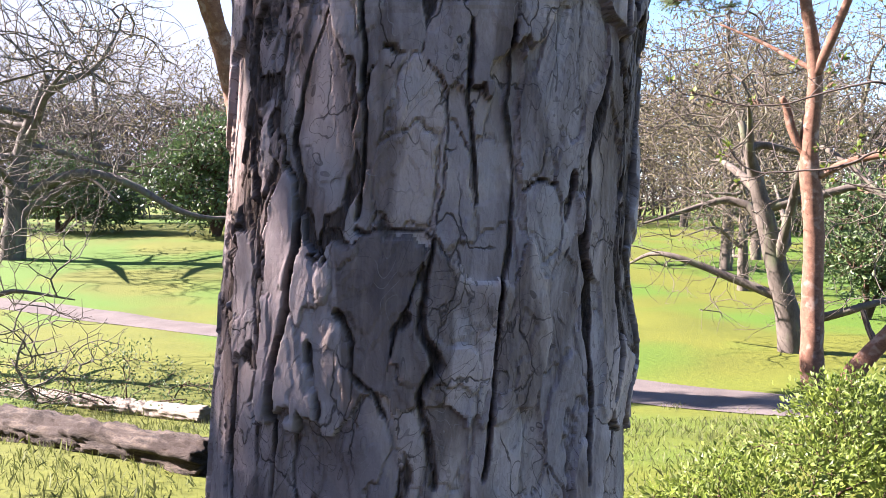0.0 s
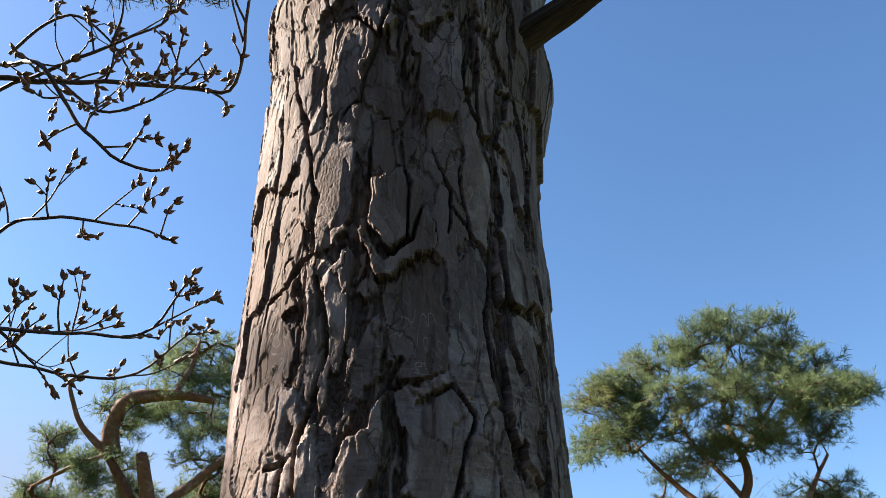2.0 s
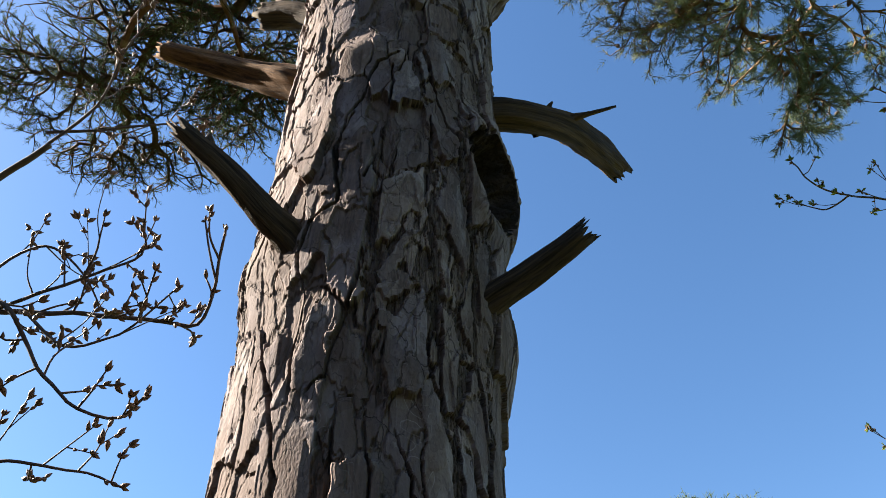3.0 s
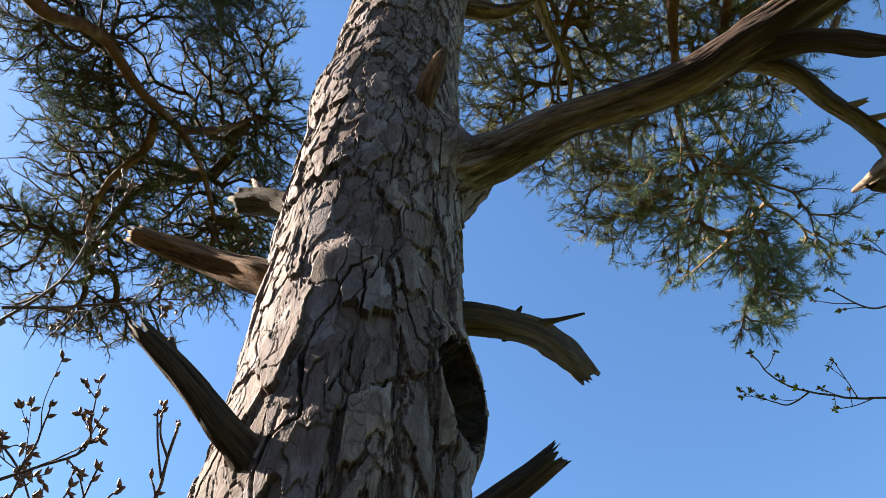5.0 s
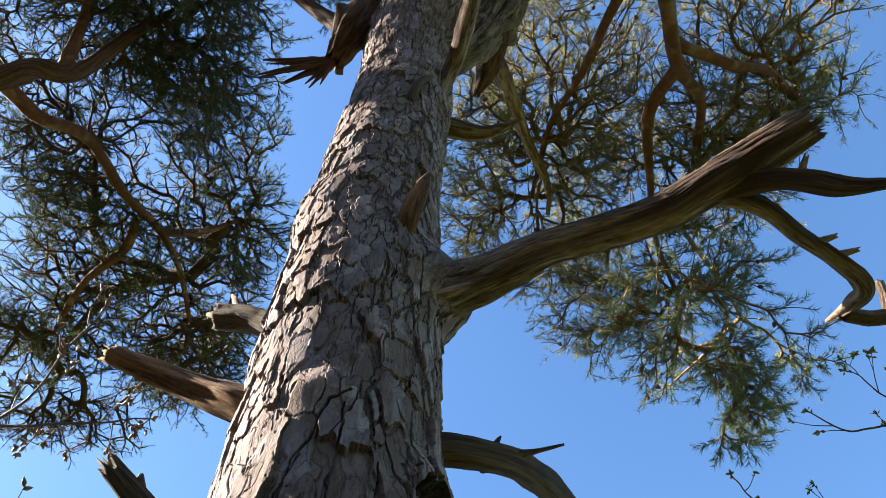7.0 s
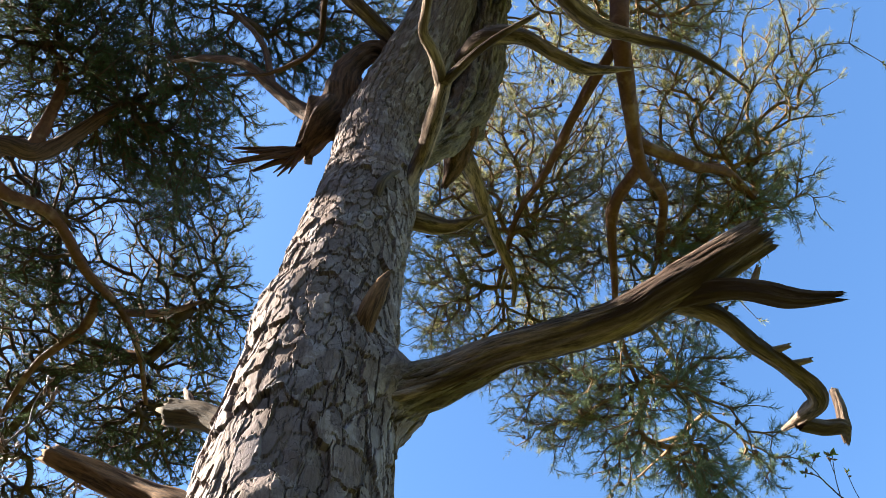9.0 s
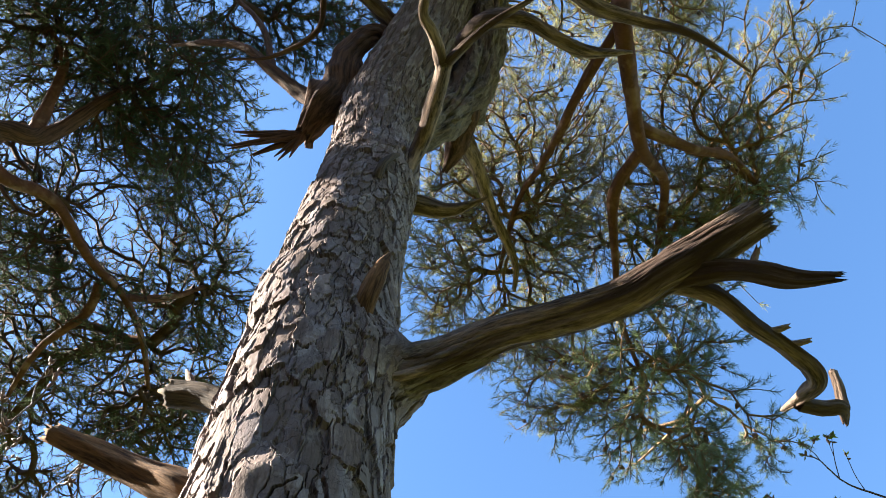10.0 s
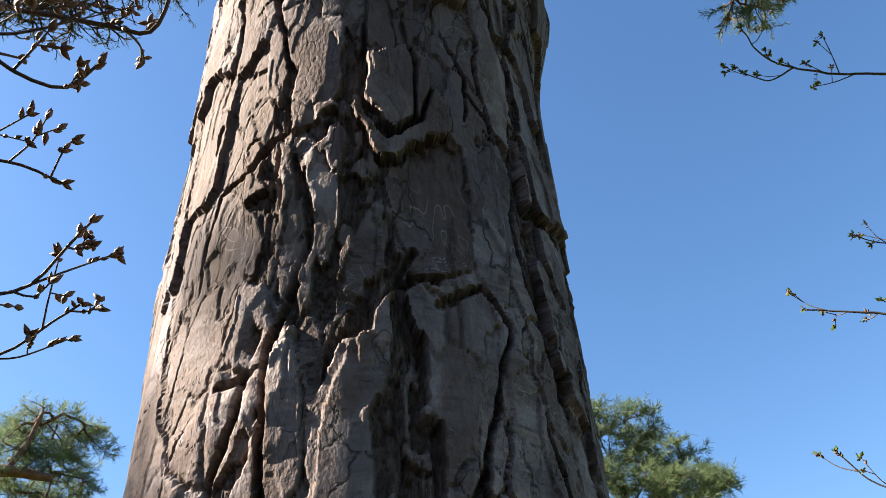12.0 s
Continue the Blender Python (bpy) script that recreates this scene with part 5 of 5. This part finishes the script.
limb("bough", right_tree, [(3.6, 1.9, 4.5), (3.1, 1.4, 4.75), (2.80, 1.32, 4.80)], (0.014, 0.01, 0.008), GREYBARK, sides=8, seed=88)
budding(right_tree, [
    ([(2.94, 1.99, 4.85), (2.67, 2.08, 4.91), (2.52, 2.13, 4.97), (2.37, 2.16, 5.04), (2.26, 2.14, 5.10), (2.17, 2.08, 5.19)], 0.010),
    ([(2.45, 2.15, 5.0), (2.35, 2.23, 4.98), (2.22, 2.25, 5.04)], 0.007),
    ([(2.88, 2.45, 3.64), (2.70, 2.58, 3.76), (2.58, 2.66, 3.82), (2.43, 2.75, 3.88)], 0.010),
    ([(3.2, 2.3, 3.5), (3.01, 2.30, 4.03), (2.81, 2.48, 4.12), (2.70, 2.53, 4.20)], 0.008),
    ([(3.4, 2.3, 2.9), (2.65, 2.65, 2.95), (2.48, 2.80, 3.01), (2.35, 2.84, 3.18)], 0.009),
    ([(2.80, 1.32, 4.80), (2.54, 1.43, 4.83), (2.42, 1.52, 4.88), (2.28, 1.52, 5.00)], 0.009),
    ([(2.86, 1.35, 4.82), (2.66, 1.40, 5.04), (2.56, 1.36, 5.14), (2.51, 1.37, 5.18)], 0.008)], 97, True, 0.007, 0.11)
budding(right_tree, [
    ([(1.84, 2.80, 1.66), (1.55, 2.76, 1.79), (1.41, 2.84, 1.78), (1.24, 2.92, 1.74), (1.10, 2.98, 1.75), (0.96, 3.02, 1.80)], 0.007),
    ([(1.84, 2.84, 1.64), (1.66, 2.96, 1.58), (1.52, 3.04, 1.52), (1.34, 3.12, 1.50), (1.22, 3.17, 1.52), (1.16, 3.19, 1.60)], 0.008),
    ([(2.1, 2.76, 1.6), (1.89, 2.94, 1.42), (1.72, 3.05, 1.43), (1.56, 3.13, 1.47)], 0.008),
    ([(1.9, 2.82, 1.66), (1.8, 2.95, 2.0), (1.72, 3.0, 2.2), (1.6, 3.05, 2.35)], 0.006)], 98, True, 0.006, 0.10)


# ---- pines across the meadow ----
def far_pine(name_label, stems, clumps, count, seed, needle=0.13):
    tree = thing("pine_tree", (0, 0, 0), name_label, "tree")
    for k, (pts, radii) in enumerate(stems):
        limb("trunk" if k == 0 else "living_limb", tree, pts, np.multiply(radii, 0.85), PALEBARK, "", 12, 0.12, 0.08, 0, 100 + seed + k, 0.12)
    crown(tree, [s[0] for s in stems], clumps, count, seed, needle, 10, 0.18, 0.011, 0.005, REDBARK, FAR_NEEDLES, hop=0.6, puffs=14, shoots=3, spread=1.0, stalks=False)
    return tree


far_pine("slender Scots pine with orange trunk and rounded crown", [
    ([(6.6, 13.85, -2.0), (6.58, 13.92, -0.48), (6.58, 13.92, 1.13), (6.47, 13.93, 2.53), (6.49, 13.8, 3.8), (6.29, 13.78, 5.06), (6.19, 13.90, 5.62), (6.5, 13.8, 6.33), (6.37, 13.84, 7.28), (6.3, 13.7, 8.3)],
     (0.26, 0.22, 0.21, 0.2, 0.18, 0.14, 0.12, 0.1, 0.08, 0.04)),
    ([(6.48, 13.94, 2.33), (6.23, 14.01, 2.74), (6.09, 14.02, 3.24), (6.0, 14.0, 3.4)], (0.10, 0.09, 0.08, 0.06)),
    ([(6.59, 13.90, 2.0), (7.01, 13.46, 2.25), (7.6, 12.9, 2.36)], (0.09, 0.07, 0.05)),
    ([(6.49, 13.75, 3.79), (6.66, 13.54, 4.42), (6.9, 13.3, 5.2), (7.4, 13.3, 6.0), (7.9, 13.4, 6.6)], (0.1, 0.09, 0.07, 0.05, 0.03)),
    ([(6.19, 13.90, 5.62), (5.6, 14.2, 6.0), (5.0, 14.5, 6.8), (4.7, 14.6, 7.3)], (0.09, 0.07, 0.05, 0.02)),
    ([(6.4, 13.8, 6.6), (6.9, 13.6, 7.3), (7.3, 13.4, 7.8)], (0.06, 0.05, 0.02)),
    ([(6.3, 13.85, 6.0), (5.7, 14.3, 7.3), (5.4, 14.1, 8.1)], (0.06, 0.05, 0.02)),
    ([(6.5, 13.75, 3.8), (5.9, 14.4, 4.4), (5.2, 14.9, 4.9)], (0.06, 0.04, 0.02))],
    [(*q, 0.72, 0.8, 0.42, 3) for q in ((5.3, 13.8, 8.6), (6.2, 13.3, 8.8), (6.9, 12.6, 8.4), (7.3, 12.3, 7.6), (7.5, 12.0, 7.0), (4.3, 13.7, 7.9), (4.1, 14.1, 7.1), (4.9, 13.1, 7.3), (5.8, 12.7, 7.6), (7.3, 13.5, 8.0), (5.6, 14.1, 6.8), (6.2, 13.1, 6.8), (7.2, 12.9, 6.9), (5.1, 15.3, 5.7), (5.8, 14.8, 5.9), (7.7, 13.8, 5.8), (4.0, 13.9, 7.6))], 4600, 120)
lean = thing("leaning_branch", (0, 0, 0), "fallen pinkish pine limb leaning above the bush", "branch")
limb("stem", lean, [(6.36, 12.62, -2.0), (6.61, 12.52, -1.30), (6.95, 12.23, -0.61), (7.34, 11.86, 0.14)], (0.15, 0.14, 0.12, 0.1), PALEBARK, sides=12, seed=130, step=0.08)
limb("stem", lean, [(6.88, 12.30, -0.78), (6.80, 12.45, -0.5), (6.72, 12.5, -0.2)], (0.06, 0.05, 0.04), DEAD, sides=8, seed=131, step=0.08)
far_pine("leaning Scots pine with twisting forked limbs", [
    ([(-3.3, 15.3, -2.0), (-3.44, 15.17, 0.28), (-3.70, 15.03, 2.59), (-4.01, 14.75, 4.18), (-4.41, 14.46, 5.43), (-4.80, 14.20, 6.25), (-5.18, 13.97, 6.83), (-5.64, 13.73, 7.29), (-5.84, 13.59, 7.68),
      (-5.91, 13.39, 8.03), (-5.65, 13.40, 8.25)], (0.36, 0.34, 0.33, 0.32, 0.3, 0.28, 0.22, 0.17, 0.11, 0.06, 0.03)),
    ([(-4.12, 14.6, 4.7), (-4.33, 14.10, 5.99), (-4.48, 13.69, 6.74)], (0.17, 0.17, 0.12)),
    ([(-5.13, 13.99, 6.84), (-5.14, 13.79, 7.32), (-4.84, 13.60, 7.73), (-4.09, 13.67, 7.87), (-3.38, 13.78, 7.80)], (0.2, 0.17, 0.15, 0.11, 0.08)),
    ([(-4.30, 14.3, 5.8), (-3.9, 14.2, 6.15), (-3.63, 14.18, 6.34), (-3.0, 14.05, 6.9)], (0.12, 0.11, 0.1, 0.05)),
    ([(-4.09, 13.67, 7.87), (-3.9, 13.7, 8.4), (-3.8, 13.7, 9.0)], (0.06, 0.05, 0.03)),
    ([(-5.18, 13.97, 6.83), (-5.8, 14.0, 6.6), (-6.4, 14.1, 6.3)], (0.06, 0.05, 0.03))],
    [(q[0], q[1] + 0.9, q[2] + 0.12, 0.62, 0.6, 0.42, 3) for q in ((-3.9, 13.4, 8.9), (-3.3, 13.9, 8.8), (-4.1, 12.9, 8.1), (-3.6, 14.0, 8.0), (-5.0, 13.2, 7.6), (-6.2, 14.0, 7.2), (-5.2, 13.2, 6.5), (-6.4, 13.9, 6.2), (-6.8, 14.2, 5.8), (-5.6, 13.6, 5.8), (-5.3, 14.6, 6.5), (-4.5, 14.3, 8.0), (-3.5, 13.5, 7.0), (-3.9, 14.8, 6.4), (-3.2, 13.7, 6.4), (-3.2, 14.9, 5.4))], 3400, 140)


# ---- bare broadleaved trees, evergreens and bushes ----
def bare_tree(label, height, spread, low, count, seed, girth, tip=0.012, at=(0, 0), lean_to=(0, 0), mat=GREYBARK, flecks=0.0):
    tree = thing("bare_tree", (at[0], at[1], float(land(*at))), label, "tree", "bare trees at the meadow's edge")
    r = np.random.default_rng(seed)
    top = np.array([lean_to[0], lean_to[1], height * 0.62])
    stem = spline([(0, 0, -0.3), (r.normal() * 0.1, r.normal() * 0.1, low * 0.6), (top[0] * 0.4 + r.normal() * 0.2, top[1] * 0.4, height * 0.35), tuple(top)], 0.3)
    limbs = [stem]
    t = Tubes().line(stem, (girth * 1.25, girth, girth * 0.75, girth * 0.3), 10, 0.15, 0, seed)
    for k in range(9):
        a = k * 2.4 + r.normal() * 0.3
        b = stem[int(len(stem) * (0.25 + 0.075 * k))]
        reach = spread * r.uniform(0.5, 0.85) * (1.05 - 0.05 * k)
        e = b + [math.cos(a) * reach, math.sin(a) * reach, r.uniform(-0.05, 0.35) * height * (0.4 + 0.08 * k)]
        mid = (b + e) / 2 + r.normal(size=3) * reach * 0.14 + [0, 0, 0.1 * reach]
        ln = spline([b, b * 0.6 + mid * 0.4 + r.normal(size=3) * 0.1, mid, e], 0.3)
        limbs.append(ln)
        t.line(ln, (girth * 0.5, girth * 0.32, girth * 0.1), 6, 0.2, 0, seed + k)
    put("trunk", t.mesh("trunk", mat), tree)
    goals = cloud((lean_to[0] * 0.6, lean_to[1] * 0.6, low + (height - low) * 0.52), (spread, spread, (height - low) * 0.52), count, seed, 0.15)
    goals = goals[goals[:, 2] > low * 0.5]
    a, b, ra, rb, _, _ = grow(limbs, goals, tip, 0.12, 2.6, seed, 0.8)
    put("crown", Tubes().bits(a, b, ra, rb, 3).mesh("crown", mat), tree, "tangle of leafless twigs")
    if flecks:
        q = np.repeat(b, 2, 0) + r.normal(size=(2 * len(b), 3)) * flecks * 1.5
        v, f = leaves(q, r.normal(size=q.shape), flecks, seed)
        put("foliage", mesh_of("foliage", v, f, SWELLING, smooth_shade=False), tree, "haze of swelling olive-brown buds", "stuff")
    return tree


def leafy(name, label, category, at, clumps, count, size, seed, mat, girth=0.05, per=7, group=""):
    tree = thing(name, (at[0], at[1], float(land(*at))), label, category, group)
    total = sum(c[6] for c in clumps)
    goals = np.vstack([cloud(c[:3], c[3:6], int(count * c[6] / total), seed + k, 0.5) for k, c in enumerate(clumps)])
    goals = goals[goals[:, 2] > 0.02]
    stems = [spline([(0, 0, -0.1), (c[0] * 0.3, c[1] * 0.3, c[2] * 0.5), (c[0] * 0.8, c[1] * 0.8, c[2] * 0.9)], 0.2) for c in clumps]
    t = Tubes()
    for k, s in enumerate(stems):
        t.line(s, (girth, girth * 0.6, girth * 0.3), 6, 0.2, 0, seed + k)
    a, b, ra, rb, ways, goals = grow(stems, goals, girth * 0.08, 0.2, 2.3, seed, 0.4)
    t.bits(a, b, ra, rb, 3)
    put("branchwork", t.mesh("branchwork", TWIGBARK), tree)
    r = np.random.default_rng(seed)
    q = np.repeat(goals, per, 0) + r.normal(size=(len(goals) * per, 3)) * size * 1.1
    v, f = leaves(q, np.repeat(ways, per, 0) + r.normal(size=q.shape) * 0.6 + [0, 0, 0.3], size, seed)
    put("foliage", mesh_of("foliage", v, f, mat, smooth_shade=False), tree, kind="stuff")
    return tree


bare_tree("spreading leafless oak with low drooping limbs", 8.5, 4.6, 0.6, 4200, 200, 0.26, 0.0034, (8.0, 18.0), (-1.2, 0), flecks=0.035)
bare_tree("leafless tree with dense grey twigs", 8.0, 3.4, 0.8, 3200, 201, 0.15, 0.0032, (-9.6, 15.5), flecks=0.02)
oak = bare_tree("large leafless oak with long crooked limbs", 15, 9, 2.5, 4000, 202, 0.5, 0.010, (-22, 40), (2, 0))
limb("low_limb", oak, [(0.2, 0, 3.0), (3.5, -0.4, 4.3), (6.0, -0.5, 3.9), (8.5, -0.6, 2.6), (10.5, -0.6, 2.1), (12.0, -0.6, 2.3)], (0.3, 0.26, 0.22, 0.18, 0.13, 0.06), GREYBARK, "", 10, 0.2, 0.1, 0, 203, 0.4)
plain_a = bare_tree("grey leafless tree beyond the meadow", 13, 5.0, 2.5, 1500, 210, 0.28, 0.012, (-13, 62), flecks=0.24)
plain_b = bare_tree("brown leafless tree beyond the meadow", 15, 6.0, 3, 1500, 211, 0.3, 0.012, (26, 58), flecks=0.26)
for k, (x, y, turn, size) in enumerate(((-36, 58, 40, 1.1), (-29, 66, 100, 1.2), (-20, 70, 200, 1.15), (-6, 72, 300, 1.2), (4, 66, 20, 1.0), (12, 70, 150, 1.2), (19, 62, 80, 1.0), (34, 64, 260, 1.2), (42, 56, 10, 1.1),
                                        (-45, 66, 330, 1.3), (-2, 80, 60, 1.4), (28, 76, 190, 1.4), (-14, 82, 130, 1.4), (16, 40, 250, 0.75), (24, 34, 110, 0.7), (11.5, 30, 65, 0.6), (8.8, 38, 15, 0.85), (13, 36, 220, 0.85), (17.5, 44, 120, 0.95))):
    src = (plain_a, plain_b)[k % 2]
    c = copy_thing(src, Matrix.Translation((x, y, float(land(x, y)))) @ Matrix.Rotation(radians(turn), 4, "Z"))
    c.scale = (size, size, size)
leafy("evergreen_tree", "dark green pine-like evergreen at the meadow's edge", "tree", (-15, 52), [(0, 0, 6, 3.2, 3, 2.0, 4), (-2.5, 0, 4, 2.6, 2.5, 1.8, 3), (2.8, 0, 4.2, 2.8, 2.6, 1.8, 3), (0, 0, 2.2, 4, 3, 1.6, 3)], 1300, 0.34, 220, EVERGREEN, 0.25, 8)
leafy("evergreen_tree", "dense dark holly among the bare trees", "tree", (-27, 55), [(0, 0, 3.2, 3, 3, 2.6, 4), (3.5, 0, 2.2, 2.5, 2.4, 1.8, 3)], 800, 0.34, 221, EVERGREEN, 0.2, 8)
leafy("evergreen_tree", "soft green evergreen behind the oak", "tree", (13, 24), [(0, 0, 2.6, 1.6, 1.6, 1.8, 4), (1.5, 0, 1.8, 1.4, 1.4, 1.4, 3)], 700, 0.22, 222, EVERGREEN, 0.12, 8)
leafy("evergreen_tree", "low evergreen scrub at the wood's edge", "tree", (22, 56), [(0, 0, 2, 4, 3, 1.6, 4), (5, 0, 1.8, 4, 3, 1.5, 3)], 800, 0.36, 223, EVERGREEN, 0.2, 8)
leafy("bush", "bright yellow-green leafy bush below the slope", "bush", (1.9, 4.1), [(0.1, 0, 0.12, 0.7, 0.6, 0.3, 5), (0.8, 0.15, 0.27, 0.6, 0.55, 0.36, 5), (-0.45, -0.1, 0.0, 0.5, 0.45, 0.24, 3), (0.5, 0.5, 0.38, 0.35, 0.35, 0.32, 3), (1.35, 0, 0.27, 0.6, 0.5, 0.38, 3)],
      2300, 0.042, 230, LEAF, 0.012, 10)
# Unseen row on the left, added to keep sun off lower trunk and ground.
for k, (y, tall) in enumerate(((-4.2, 8.2), (-1.6, 7.6), (0.8, 6.95), (2.4, 6.82), (4.2, 6.4))):
    leafy("evergreen_tree", "unseen dark evergreen added to keep light off the pine", "tree", (-6.9 + 0.3 * (k % 2), y - 0.2), [(0, 0, 0.18 * tall, 1.3, 1.4, 0.2 * tall, 4), (0, 0, 0.5 * tall, 1.3, 1.45, 0.22 * tall, 5),
          (0.1, 0, 0.8 * tall, 0.95, 1.1, 0.17 * tall, 3)], 480 if k < 2 else 1100, 0.24 if k < 2 else 0.12, 400 + k, EVERGREEN, 0.06, 8 if k < 2 else 16, "evergreens beside the pine")
# Unseen copies behind the camera, added to block low sky light on the trunk.
fill_screen = bpy.data.objects["evergreen_tree.004"]
for k in range(11):
    x, y = -4.6 + 2.5 * k - 0.25 * max(k - 7, 0) ** 2, -12.4 + 0.6 * (k % 2) + 1.6 * max(k - 7, 0)
    copy_thing(fill_screen, Matrix.Translation((x, y, float(land(x, y)))) @ Matrix.Rotation(1.3 * k, 4, "Z"))
leafy("scrub", "low thorny scrub with sparse green leaves", "bush", (-4.6, 11.3), [(0, 0, 0.5, 0.8, 0.6, 0.55, 4), (-1.2, 0, 0.4, 0.7, 0.6, 0.45, 3), (1.3, -0.6, 0.35, 0.8, 0.6, 0.4, 3), (-2.6, 0.8, 0.35, 0.8, 0.6, 0.4, 3)], 900, 0.055, 231, EVERGREEN, 0.02, 3)


def far_wood():
    r = np.random.default_rng(260)
    n = 15000
    x = r.uniform(-75, 75, n)
    tall = 9 + 6 * fbm(x * 0.09, 0.5, 0, 261) + 2.5 * vnoise(x * 0.5, 0.5, 0, 262)
    y = r.uniform(84, 100, n)
    p = np.c_[x, y, land(x, y) + tall * r.uniform(0.05, 1, n) ** 0.8]
    d = unit(r.normal(size=(n, 3)) * [1, 1, 0.6] + [0, 0, 0.7]) * r.uniform(0.5, 1.8, (n, 1))
    k = np.arange(0, n, 200)
    foot = np.c_[x[k], y[k], land(x[k], y[k]) - 0.2]
    t = Tubes().bits(p - d, p + d, np.full(n, 0.10), np.full(n, 0.05), 3).bits(foot, foot + np.c_[r.normal(size=len(k)) * 0.5, 0 * k, tall[k] * 0.8], np.full(len(k), 0.22), np.full(len(k), 0.07), 5)
    return tagged(put("far_wood", t.mesh("far_wood", HAZY)), "hazy grey-brown leafless wood behind the meadow", "woodland", kind="stuff")


far_wood()
bare_tree("low leafless scrub beside the fallen logs", 1.8, 1.5, 0.1, 500, 232, 0.03, 0.004, (-6.2, 11.6))


# ---- fallen logs ----
def log(label, pts, radii, seed, mat=LOG):
    ob = thing("log", (0, 0, 0), label, "log", "fallen logs")
    limb("stem", ob, pts, radii, mat, "", 48, 0.22, 0.25, 0.06, seed, 0.05, split=0.16, gnarl=0.24)
    return ob


def resting(x, y, r):
    return (x, y, float(land(x, y)) + r * 0.8)


first = log("fallen weathered log, cracked and barkless", [resting(-7.4, 10.2, 0.18), resting(-5.0, 8.35, 0.18), resting(-3.3, 6.95, 0.16), resting(-1.6, 5.45, 0.14)], (0.18, 0.17, 0.15, 0.14), 240)
limb("stem", first, [resting(-5.3, 8.9, 0.3), (-4.9, 8.0, -0.62), (-4.6, 7.4, -0.66)], (0.05, 0.035, 0.02), LOG, sides=8, seed=241, step=0.05)
log("pale fallen log lying behind another", [resting(-9.9, 14.9, 0.11), resting(-7.6, 13.3, 0.11), resting(-5.25, 11.7, 0.11), resting(-3.0, 9.8, 0.11)], (0.13, 0.12, 0.11, 0.10), 242, BLEACHED)


def build_grass():
    r = np.random.default_rng(300)
    n = 32000
    x, y = r.uniform(-6.5, 4.5, n), r.uniform(2.4, 12.0, n)
    keep = fbm(x * 1.3, y * 1.3, 0, 301) > 0.36
    x, y = x[keep], y[keep]
    n = len(x)
    h = r.uniform(0.03, 0.11, (n, 1)) * (0.6 + 0.8 * fbm(x * 0.8, y * 0.8, 0, 302))[:, None]
    foot = np.c_[x, y, land(x, y) - 0.01]
    way = unit(r.normal(size=(n, 3)) * 0.35 + [0, 0, 1])
    side = unit(np.cross(way, r.normal(size=(n, 3)))) * 0.0036
    bend = r.normal(size=(n, 3)) * h * 0.25
    v = np.stack([foot - side, foot + side, foot + way * h * 0.6 + side * 0.6 + bend * 0.3, foot + way * h + bend], 1).reshape(-1, 3)
    k = np.arange(n)[:, None] * 4
    f = np.concatenate([k + [0, 1, 2], k + [0, 2, 3]], 1).reshape(-1, 3)
    tagged(new("grass", mesh_of("grass", v, f, BLADE, smooth_shade=False)), "uneven tufts of sunlit grass on the slope", "grass", kind="stuff")


build_grass()
